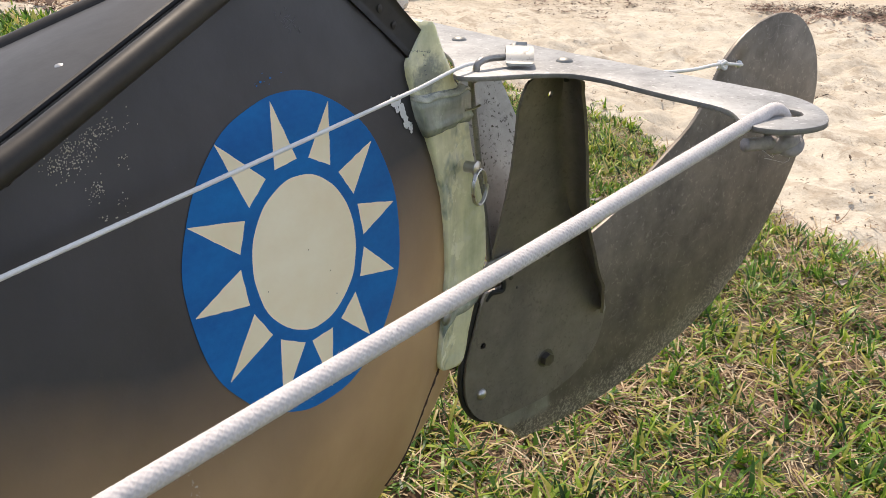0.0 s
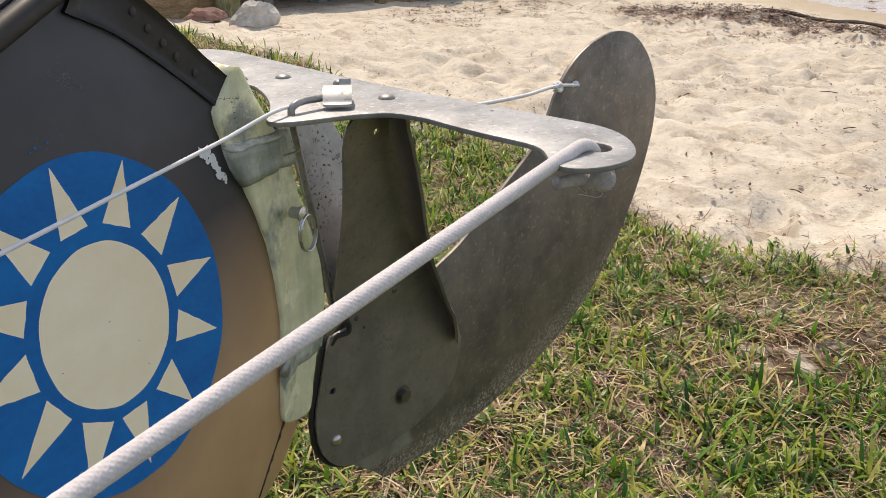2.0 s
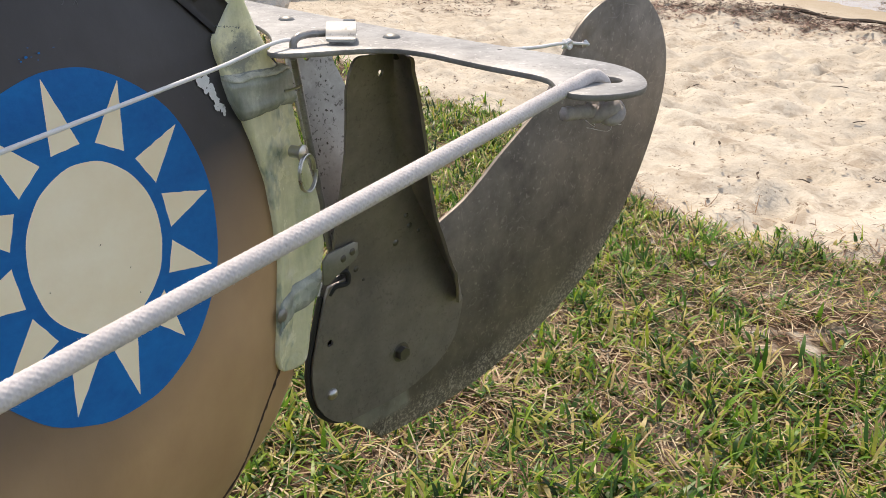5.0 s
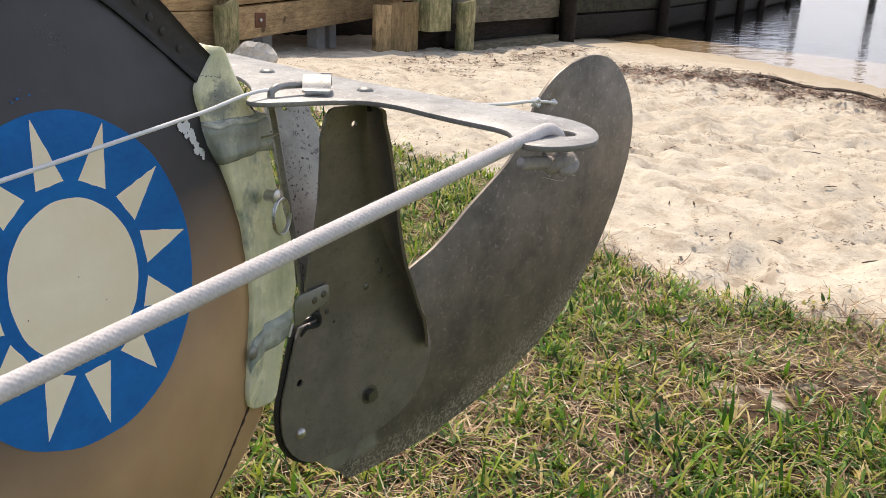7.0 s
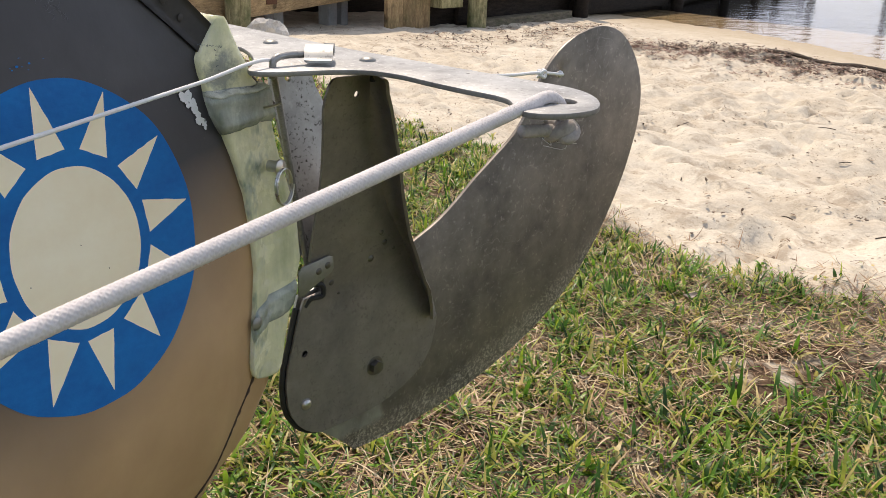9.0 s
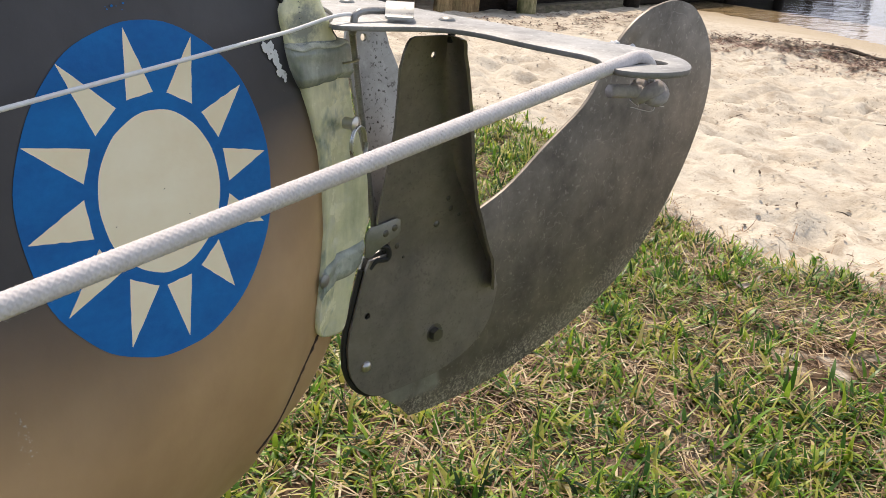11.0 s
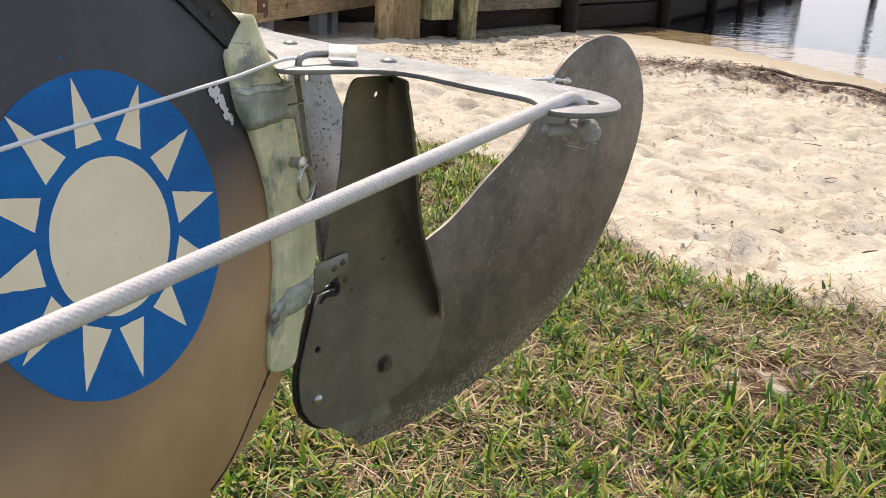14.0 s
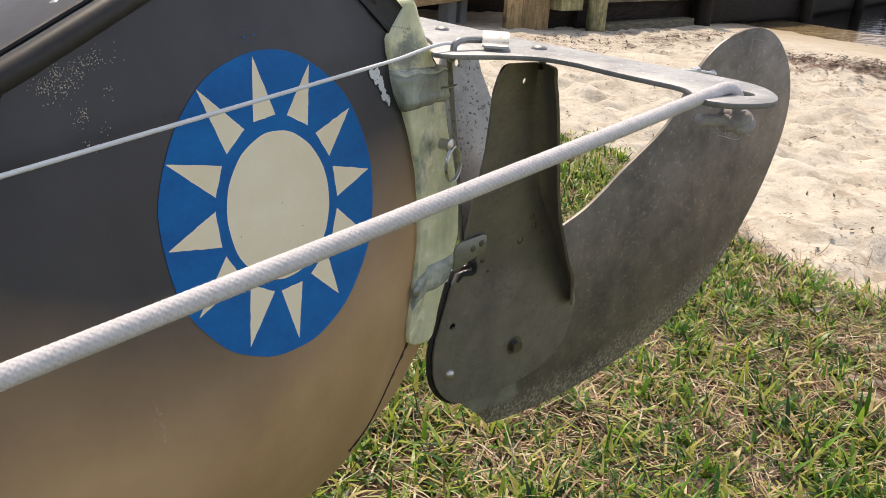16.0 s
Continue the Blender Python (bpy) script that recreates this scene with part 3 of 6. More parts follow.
def lawn_edge(x, y):
    """Below 0 on the lawn, above it on the sand; metres from the border."""
    line = np.interp(x, [-6, -2.5, -1.8, -1.2, -0.9, -0.76, -0.61, -0.42, -0.15, 0.0, 0.15, 0.26, 0.37, 0.44, 0.51, 0.58, 0.65, 0.77, 0.86, 0.95, 1.3, 3.0, 8.0], [3.9, 3.75, 3.6, 4.1, 4.2, 4.06, 3.8, 3.5, 3.16, 2.75, 2.34, 2.22, 2.1, 1.8, 1.5, 1.39, 1.3, 1.22, 1.14, 1.07, 0.86, -0.2, -3.5])
    return y - line


def dryness(x, y):
    """The worn, straw-coloured part of the lawn."""
    return np.exp(-(((x - 0.56) / 0.2) ** 2) - ((y - 1.06) / 0.13) ** 2) + 0.65 * np.exp(-(((x - 0.62) / 0.15) ** 2) - ((y - 0.90) / 0.11) ** 2)


DENTS = np.random.RandomState(21)
DENT_X, DENT_Y = DENTS.uniform(-1.6, 3.3, 800), DENTS.uniform(0.8, 6.4, 800)
DENT_R, DENT_D = 0.022 + 0.075 * DENTS.uniform(0, 1, 800) ** 2, DENTS.uniform(0.006, 0.026, 800)
DENT_A, DENT_E = DENTS.uniform(0, 3.14, 800), DENTS.uniform(1.25, 2.6, 800)


def sand_relief(x, y):
    """Trampled sand: soft swells, footprints with pushed-up rims, small lumps."""
    xs, ys = np.ravel(x).astype(float), np.ravel(y).astype(float)
    out = np.zeros(len(xs))
    for i, (px, py) in enumerate(zip(xs, ys)):
        a = noise.noise(Vector((px * 2.2, py * 2.2, 0.0)))
        b = noise.noise(Vector((px * 6.5, py * 6.5, 3.0)))
        c = noise.noise(Vector((px * 19.0, py * 19.0, 7.0)))
        d = noise.noise(Vector((px * 11.0, py * 11.0, 5.0)))
        out[i] = 0.024 * a + 0.050 * (abs(b) - 0.25) + 0.030 * min(d, 0.1) + 0.009 * c + 0.012 * max(noise.noise(Vector((px * 31.0, py * 31.0, 9.0))) - 0.1, 0.0)
    for cx, cy, r, deep, turn, oval in zip(DENT_X, DENT_Y, DENT_R, DENT_D, DENT_A, DENT_E):
        k = np.nonzero((np.abs(xs - cx) < 1.7 * r) & (np.abs(ys - cy) < 1.7 * r))[0]
        if len(k):
            dx, dy = xs[k] - cx, ys[k] - cy
            q = np.hypot((dx * math.cos(turn) + dy * math.sin(turn)), (dy * math.cos(turn) - dx * math.sin(turn)) * oval) / r
            out[k] += deep * (0.45 * np.exp(-((q - 1.15) / 0.22) ** 2) - np.exp(-((q / 0.75) ** 4)))
    lip = lawn_edge(xs, ys)  # the sand stands a little proud of the lawn
    out *= 1 - 0.6 * smoothstep(4.3, 5.0, ys) * (1 - smoothstep(1.0, 1.8, xs))
    out += 0.009 * np.exp(-(((lip - 0.11) / 0.07) ** 2))
    return out.reshape(np.shape(x))


def build_ground():
    xs = np.concatenate([[-400, -120, -40, -15, -7], np.arange(-4.0, -1.0, 0.15), np.arange(-1.0, 0.2, 0.04), np.arange(0.2, 3.2, 0.02), np.arange(3.2, 6.0, 0.09), [7, 9, 14, 25, 60, 150, 400]])
    ys = np.concatenate([[-400, -120, -40, -15, -7, -4, -2.5, -1.2, -0.4, 0.1], np.arange(0.3, 1.0, 0.04), np.arange(1.0, 3.6, 0.02), np.arange(3.6, 9.5, 0.04), [10, 12, 15, 20, 30, 60, 150, 400]])
    gx, gy = np.meshgrid(xs, ys)
    on_sand = smoothstep(-0.06, 0.12, lawn_edge(gx, gy))
    near = (np.abs(gx - 1.5) < 6) & (gy > -1) & (gy < 9)
    gz = np.maximum(ground_z(gx, gy), -1.2)
    rel = np.zeros_like(gx)
    rel[near] = sand_relief(gx[near], gy[near])
    q = shore_q(gx, gy)
    gz = gz + rel * (0.25 + 0.75 * on_sand) * (1 - 0.9 * smoothstep(3.4, 4.2, q))
    worn = np.zeros_like(gx)
    lawn = (np.abs(gx - 0.4) < 1.2) & (np.abs(gy - 1.4) < 1.2)
    worn[lawn] = np.minimum(1.25 * dryness(gx[lawn], gy[lawn]), 1.0) * smoothstep(-0.32, 0.05, np.array([noise.noise(Vector((a * 16.0, b * 16.0, 41.0))) for a, b in zip(gx[lawn], gy[lawn])]))
    sand = np.clip(lawn_edge(gx, gy) / 0.42 + 0.58 + 0.35 * smoothstep(1.6, 1.95, gy) * lawn, 0, 1)
    sand += np.maximum(0.465 - sand, 0) * worn
    nx, ny = len(xs), len(ys)
    verts = np.stack([gx.ravel(), gy.ravel(), gz.ravel()], 1)
    faces = [(j * nx + i, j * nx + i + 1, (j + 1) * nx + i + 1, (j + 1) * nx + i) for j in range(ny - 1) for i in range(nx - 1)]
    ob = mesh_ob("ground", verts, faces, M_GROUND)
    at = ob.data.attributes.new("sand", "FLOAT", "POINT")
    at.data.foreach_set("value", sand.ravel())
    return tagged(ob, "patchy lawn running into pale trampled sand", "ground", kind="structure")


build_ground()


def build_water():
    ob = mesh_ob("water", [(0.5, -60, -0.19), (300, -60, -0.19), (300, 300, -0.19), (0.5, 300, -0.19)], [(0, 1, 2, 3)], M_WATER, smooth=False)
    return tagged(ob, "calm shallow lake water mirroring the bright sky", "water", kind="structure")


build_water()


# ---- boat hull ----
# The hull's own frame: x runs aft along the near side, y away from it, z up.
HULL_M = pose(0, 0.5, 0, 0, 0, 60.7)
LEAN_IN = math.tan(radians(16.3))
hull = thing("boat", HULL_M, "narrow wooden boat stern, black fading to tan, with a painted emblem", "boat")


def centre_w(u):
    return -0.006 + LEAN_IN * u


def top_z(d):
    d = np.minimum(d, 3.4 - d)
    strap = 0.447 + (d - 0.012) * 1.064
    rail = np.interp(d, [0.0, 0.088, 0.26, 0.4, 0.6, 0.9, 1.3, 1.7], [0.565, 0.528, 0.4565, 0.405, 0.355, 0.32, 0.30, 0.295])
    return np.minimum(strap, rail)


def keel_z(d):
    d = np.minimum(d, 3.4 - d)
    return np.interp(d, [-0.004, 0.003, 0.0116, 0.0224, 0.033, 0.062, 0.073, 0.12, 0.2, 0.4, 0.8, 1.3, 1.7], [0.242, 0.230, 0.216, 0.2046, 0.197, 0.173, 0.166, 0.145, 0.122, 0.085, 0.04, 0.008, 0.0])


def near_w(u, z):
    """How far out the near side stands at u, z."""
    d = np.minimum(-np.minimum(u, 0.004), 3.4 + np.minimum(u, 0.0))
    broad = np.interp(d, [0, 0.25, 0.32, 0.5, 0.8, 1.2, 1.7], [0.0, 0.073, 0.092, 0.13, 0.185, 0.23, 0.25])
    flare = -0.19 * (z - 0.37) * smoothstep(0.0, 0.07, d) * (1 - smoothstep(0.4, 0.9, d))
    b = np.maximum(broad + flare + 0.006, 0.005)
    zk, zg = keel_z(d), top_z(d)
    aft = 1 - smoothstep(0.15, 0.6, d)
    zb = zk + (0.34 + 0.08 * aft) * (zg - zk)
    t = np.clip((zb - z) / np.maximum(zb - zk, 1e-4), 0, 1)
    return centre_w(u) + b * np.maximum(1 - t ** (2.2 - 0.6 * aft), 0.0) ** (0.5 + 0.35 * aft)


def side_point(u, z, off=0.0):
    return (u, -(near_w(u, z) + off), z)


def mirrored(p):
    """The same place on the far side of the boat's middle plane."""
    a = radians(16.3)
    du, dw = math.cos(a), math.sin(a)
    pu, pw = p[0], -p[1] + 0.006
    k = pu * du + pw * dw
    return (2 * k * du - pu, -(2 * k * dw - pw - 0.006), p[2])


def build_hull():
    ds = np.concatenate([[-0.004, 0.0, 0.004, 0.008, 0.012, 0.016, 0.021, 0.027], np.arange(0.034, 0.36, 0.008), np.arange(0.37, 1.7, 0.045)])
    ds = np.concatenate([ds, [1.7], (3.4 - ds)[::-1]])
    n = 30
    near = []
    for d in ds:
        zk, zg = float(keel_z(d)), float(top_z(d))
        for j in range(n):
            t = j / (n - 1)
            z = zk + (zg - zk) * (t**1.5 * 0.6 + 0.4 * t)
            near.append(side_point(-d, z))
    verts = near + [mirrored(p) for p in near]
    k, faces = len(near), []
    for i in range(len(ds) - 1):
        for j in range(n - 1):
            a = i * n + j
            faces.append((a, a + 1, a + n + 1, a + n))
            faces.append((k + a, k + a + n, k + a + n + 1, k + a + 1))
        faces.append((i * n, (i + 1) * n, k + (i + 1) * n, k + i * n))
    for i in (0, len(ds) - 1):
        for j in range(n - 1):
            faces.append((i * n + j, i * n + j + 1, k + i * n + j + 1, k + i * n + j))
    mesh_ob("hull_shell", verts, faces, M_HULL, hull, "black paint fading softly into tan")
    # deck, a little crowned
    dv, df, m = [], [], 9
    for d in ds:
        a = np.array(side_point(-d, float(top_z(d)) - 0.001))
        b = np.array(mirrored(a))
        for i in range(m):
            s = i / (m - 1)
            p = a + (b - a) * s
            p[2] += 0.10 * np.linalg.norm(b - a) * 4 * s * (1 - s) * 0.5
            dv.append(p)
    for i in range(len(ds) - 1):
        for j in range(m - 1):
            a = i * m + j
            df.append((a, a + 1, a + m + 1, a + m))
    deck = mesh_ob("deck", dv, df, M_DECK, hull, "grey-black painted deck")
    # moulding along both edges of the deck
    edge = [Vector(side_point(-d, float(top_z(d)) - 0.003, 0.002)) for d in np.concatenate([np.arange(0.09, 0.7, 0.02), np.arange(0.7, 1.72, 0.1)])]
    rail = part("gunwale", tube(edge, 0.0054, 26), M_TRIM, hull, "black rounded moulding, worn along its top")
    part("gunwale", tube([mirrored(p) for p in edge], 0.0054, 26), M_TRIM, hull)
    inner = [Vector(side_point(-d, float(top_z(d)) + 0.0012, -0.0062)) for d in np.arange(0.12, 0.7, 0.02)]
    part("deck_seam", tube(inner, 0.0014, 8), M_RUBBER, deck, "dark open groove beside the moulding")
    # bolts under the moulding
    for u, z in ((-0.178, 0.4855), (-0.2, 0.4745), (-0.225, 0.4635), (-0.262, 0.4475), (-0.31, 0.43)):
        p = side_point(u, z)
        part("bolt_head", moved(dome(0.0023, 0.0013), Matrix.Translation(p) @ pose(0, 0, 0, 90, 0, 0)), M_TRIM, rail)
    for u, w in ((-0.215, -0.045), (-0.262, -0.06)):
        part("deck_screw", moved(dome(0.003, 0.0016), Matrix.Translation((u, -w, min((math.hypot(p[0] - u, p[1] + w), p[2]) for p in dv)[1]))), M_STEEL, deck)


build_hull()


def draped(name, grid, off, mat, parent, label="", thick=0.0):
    """A thin skin laid on the near side. grid: rows of (u, z)."""
    m, n = len(grid), len(grid[0])
    verts = [side_point(u, z, off) for row in grid for u, z in row]
    faces = [(j * n + i, j * n + i + 1, (j + 1) * n + i + 1, (j + 1) * n + i) for j in range(m - 1) for i in range(n - 1)]
    if thick:
        k = len(verts)
        verts += [side_point(u, z, off - thick) for row in grid for u, z in row]
        rim = [i for i in range(n)] + [j * n + n - 1 for j in range(1, m)] + [(m - 1) * n + i for i in range(n - 2, -1, -1)] + [j * n for j in range(m - 2, 0, -1)]
        faces += [(a, b, k + b, k + a) for a, b in zip(rim, rim[1:] + rim[:1])]
    return mesh_ob(name, verts, faces, mat, parent, label)


PITS = ((-0.1201, 0.3655), (-0.1186, 0.3532), (-0.1619, 0.3707), (-0.1321, 0.3801))
EMB_U, EMB_Z = -0.1325, 0.3807
EMB_K = (0.0732, 0.0, -0.0016, 0.0, 0.0011)


def emblem_at(r, a):
    """The painted disc is a little out of round."""
    k = EMB_K[0] + EMB_K[1] * math.cos(a) + EMB_K[2] * math.sin(a) + EMB_K[3] * math.cos(2 * a) + EMB_K[4] * math.sin(2 * a)
    return (EMB_U + k * r * math.cos(a), EMB_Z + k * r * math.sin(a))


def brush(a, seed, amount):
    """The unsteady line of a brush."""
    return 1 + amount * noise.noise(Vector((3 * math.cos(a), 3 * math.sin(a), seed)))


def build_emblem():
    turn = np.linspace(0, 2 * math.pi, 97)
    field = draped("emblem_field", [[emblem_at(max(r, 0.0005) * brush(a, 1.0, 0.015), a) for a in turn] for r in np.linspace(0, 1, 14)], 0.00025, M_BLUE, hull, "bright blue hand-painted disc")
    draped("emblem_disc", [[(p[0], p[1] - 0.001) for p in (emblem_at(max(r, 0.0005) * brush(a, 2.0, 0.02), a) for a in turn)] for r in np.linspace(0, 0.487, 8)], 0.0003, M_CREAM, field, "cream painted centre disc")
    # bearing and reach of each hand-painted ray
    rays = ((94.0, 0.945), (61.8, 0.96), (31.3, 0.968), (2.0, 0.962), (-27.5, 0.945), (-60.2, 0.9), (-91.2, 0.953), (-118.8, 0.972), (-147.5, 0.985), (-175.2, 0.967), (154.9, 0.965), (125.2, 0.973))
    for i, (bearing, reach) in enumerate(rays):
        a0 = radians(bearing)
        k0 = EMB_K[0] / math.dist(emblem_at(1.0, a0), (EMB_U, EMB_Z))
        rows = []
        for k in range(9):
            s = k / 8
            r = 0.572 + (reach * k0 - 0.572) * s
            half = (0.185 + 0.010 * math.sin(3 * i)) * (1 - s) * (0.572 / r) + 0.002
            rows.append([emblem_at(r * (1 + 0.02 * (1 - s) * (abs(q) - 0.5)), a0 + half * q + 0.006 * noise.noise(Vector((9 * s, q, i)))) for q in np.linspace(-1, 1, 7)])
        draped("emblem_ray", rows, 0.0003, M_CREAM, field)


build_emblem()


def build_strap():
    outer = [(-0.088, 0.527), (-0.058, 0.499), (-0.030, 0.4675), (-0.0125, 0.447)]
    inner = [(-0.108, 0.507), (-0.085, 0.4955), (-0.056, 0.472), (-0.034, 0.449)]
    o, i = spline(outer, 16), spline(inner, 16)
    strap = draped("stern_strap", [[tuple(a + (b - a) * s) for s in np.linspace(0, 1, 5)] for a, b in zip(o, i)], 0.0022, M_TRIM, hull, "black riveted strap", 0.0025)
    for u, z in ((-0.0731, 0.5035), (-0.067, 0.4955), (-0.0605, 0.488), (-0.0545, 0.481), (-0.046, 0.472)):
        part("strap_rivet", moved(dome(0.0023, 0.0005, 3, 12), Matrix.Translation(side_point(u, z, 0.0022)) @ pose(0, 0, 0, 90, 0, 0)), M_TRIM, strap)
    # bare chip in the paint beside the stem, and small dots of blue
    rnd = random.Random(4)
    for k in range(16):
        t = k / 15
        cu, cz = -0.051 + 0.0105 * t + rnd.uniform(-0.0016, 0.0016), 0.4345 - 0.0205 * t + rnd.uniform(-0.0015, 0.0015)
        r = rnd.uniform(0.0009, 0.0026) * (1.1 - 0.45 * t)
        draped("paint_chip", [[(cu + r * q * math.cos(a) * brush(a, k, 0.9), cz + 0.0010 + 1.2 * r * q * math.sin(a) * brush(a, k + 9, 0.9)) for a in np.linspace(0, 2 * math.pi, 17)] for q in (0.05, 0.6, 1.0)], 0.0007, M_CHIP, hull)
    for u, z, r in ((-0.1408, 0.4587, 0.0005), (-0.1345, 0.4594, 0.0004), (-0.1435, 0.4575, 0.0003)):
        draped("paint_dot", [[(u + 1.6 * r * q * math.cos(a), z + r * q * math.sin(a)) for a in np.linspace(0, 2 * math.pi, 11)] for q in (0.05, 1.0)], 0.0006, M_BLUE, hull)
    # bare scuffs in the black, blue smears above the emblem, pits in the cream
    for k in range(26):
        cu, cz = -0.1165 + rnd.gauss(0, 0.0035), 0.4805 + rnd.gauss(0, 0.003)
        a, lg = rnd.uniform(0.2, 2.6), rnd.uniform(0.0006, 0.0022)
        line = spline([(cu - lg * math.cos(a), cz - lg * math.sin(a)), (cu + 0.25 * lg * math.sin(a), cz - 0.25 * lg * math.cos(a)), (cu + lg * math.cos(a), cz + lg * math.sin(a))], 8)
        part("paint_scuff", tube([side_point(u, z, 0.0) for u, z in line], [0.00005 + 0.00016 * math.sin(math.pi * i / 7) for i in range(8)], 5), M_SCUFF, hull)
    for k in range(5):
        cu, cz, r = -0.1375 + rnd.gauss(0, 0.0045), 0.4588 + rnd.gauss(0, 0.0014), rnd.uniform(0.00013, 0.0003)
        draped("paint_dot", [[(cu + 1.9 * r * q * math.cos(a) * brush(a, k, 0.6), cz + 0.7 * r * q * math.sin(a) * brush(a, k + 5, 0.6)) for a in np.linspace(0, 2 * math.pi, 13)] for q in (0.05, 1.0)], 0.0004, M_SMEAR, hull)
    for u, z in PITS:
        draped("paint_pit", [[(u + 0.0003 * q * math.cos(a), z + 0.0003 * q * math.sin(a)) for a in np.linspace(0, 2 * math.pi, 11)] for q in (0.05, 1.0)], 0.0006, M_SEAM, hull)
    # opened seam below the stem
    line = spline([(-0.013, 0.256), (-0.022, 0.2475), (-0.036, 0.237), (-0.052, 0.2245), (-0.075, 0.205)], 24)
    part("open_seam", tube([side_point(u, z, 0.0002) for u, z in line], [0.0006 + 0.0013 * abs(noise.noise(Vector((i * 0.5, 0, 0)))) for i in range(24)], 6), M_SEAM, hull, "dark crack along the keel")


build_strap()


def build_grains():
    """Dry sand stuck to the black paint."""
    rnd = random.Random(11)
    verts, faces = [], []
    knots = [(-0.246 + 0.028 * t + rnd.gauss(0, 0.0035), 0.4475 + 0.0085 * t + rnd.gauss(0, 0.0035)) for t in (rnd.random() for _ in range(26))] + [(-0.232 + rnd.gauss(0, 0.006), 0.431 + rnd.gauss(0, 0.007)) for _ in range(9)]
    for k in range(430):
        if k < 400:
            cu, cz = rnd.choice(knots)
            u, z = cu + rnd.gauss(0, 0.0016), cz + rnd.gauss(0, 0.0016)
        else:
            u, z = -0.224 + rnd.gauss(0, 0.0015), 0.304 + rnd.gauss(0, 0.005)
        if z > float(top_z(-u)) - 0.008:
            continue
        r = rnd.uniform(0.00016, 0.00042)
        c = np.array(side_point(u, z, r * 0.4))
        b = len(verts)
        verts += [c + r * np.array(p) * rnd.uniform(0.7, 1.2) for p in ((1, 0, 0), (-1, 0, 0), (0, 0, 1), (0, 0, -1), (0, -1, 0), (0, 1, 0))]
        faces += [(b + i, b + j, b + h) for i in (0, 1) for j in (2, 3) for h in (4, 5)]
    ob = mesh_ob("stuck_sand", verts, faces, M_GRAIN, hull, "scattered dry sand grains", smooth=False)
    tagged(ob, kind="stuff")


build_grains()


# ---- resin-and-glass fitting wrapped round the stem ----
STRIP = [(0.4718, -0.0268, -0.0245), (0.4695, -0.0300, -0.0222), (0.464, -0.0345, -0.0196), (0.458, -0.0385, -0.0163), (0.451, -0.0418, -0.0120), (0.4445, -0.0415, -0.0080), (0.439, -0.0400, -0.0045), (0.436, -0.0398, 0.0000), (0.432, -0.0395, 0.0045), (0.422, -0.0378, 0.0070), (0.418, -0.0355, 0.0078), (0.411, -0.0315, 0.0095), (0.393, -0.0255, 0.0132),
         (0.3725, -0.0195, 0.0195), (0.350, -0.016, 0.0252), (0.325, -0.0145, 0.0272), (0.303, -0.0185, 0.0222), (0.288, -0.0205, 0.0172), (0.274, -0.022, 0.0138), (0.264, -0.0205, 0.0122), (0.258, -0.0178, 0.0105), (0.2540, -0.0140, 0.0088), (0.2515, -0.006, 0.005)]
SZ, SL, SR = (np.array(c) for c in zip(*STRIP[::-1]))


def strip_section(z, l, r, off):
    """One closed section of the wrap at a height, near side first."""
    n, near = 11, []
    for i in range(n):
        s = i / (n - 1)
        u = l + (r - l) * s
        c = centre_w(u)
        hw = float(near_w(np.float64(min(u, -0.012)), np.float64(z))) + 0.0032 if u < -0.004 else c + 0.0085
        hw = max(hw, c + 0.0085)
        hw = c + (hw - c + off) * (1 if s < 0.86 else math.sqrt(max(1 - ((s - 0.86) / 0.14) ** 2 * 0.85, 0.05)))
        near.append((u + off * (1 if s > 0.5 else -0.3), -hw, z + 0.0012 * noise.noise(Vector((u * 60, z * 60, 1)))))
    return near + [mirrored(p) for p in near[::-1]]


def wrap(name, levels, off, mat, parent, label="", slope=0.0, rag=0.0):
    rings = [strip_section(z, float(np.interp(z, SZ, SL)), float(np.interp(z, SZ, SR)), off * f) for z, f in levels]
    n = len(rings[0])
    verts = [(x + rag * noise.noise(Vector((x * 40, y * 40, z * 90))), y + rag * noise.noise(Vector((x * 90, y * 90, z * 160 + 5))), z + slope * (x + 0.01) + 1.6 * rag * noise.noise(Vector((x * 110, y * 110, 2.0)))) for ring in rings for x, y, z in ring]
    faces = [(j * n + i, j * n + (i + 1) % n, (j + 1) * n + (i + 1) % n, (j + 1) * n + i) for j in range(len(rings) - 1) for i in range(n)]
    faces += [tuple(range(n))[::-1], tuple((len(rings) - 1) * n + i for i in range(n))]
    return mesh_ob(name, verts, faces, mat, parent, label)


fitting = thing("stem_fitting", HULL_M, "pale green translucent resin fitting wrapped round the boat's stem", "fitting")
wrap("wrap", [(z, 1.0) for z in np.linspace(0.2515, 0.4715, 110)], 0.0, M_FIBRE, fitting)
wrap("upper_band", [(0.4125 + 0.0225 * k / 14, min(1.0, 0.1 + 0.35 * k, 0.1 + 0.35 * (14 - k)) * (1 + 0.28 * math.exp(-(((k - 10.5) / 1.8) ** 2)) + 0.25 * math.exp(-(((k - 2.5) / 1.2) ** 2)))) for k in range(15)], 0.0026, M_CLOTH, fitting, "grey resin-soaked cloth band with ragged edges", 0.02, 0.0007)
# separate whitish rim, added for the highlight on the band's top edge
wrap("resin_lip", [(0.4312 + 0.0034 * k / 7, min(1.0, 0.1 + 0.5 * k, 0.1 + 0.3 * (7 - k))) for k in range(8)], 0.0033, M_LIP, fitting, "glossy resin lip added along the band, its highlight painted whitish", 0.02, 0.0016)
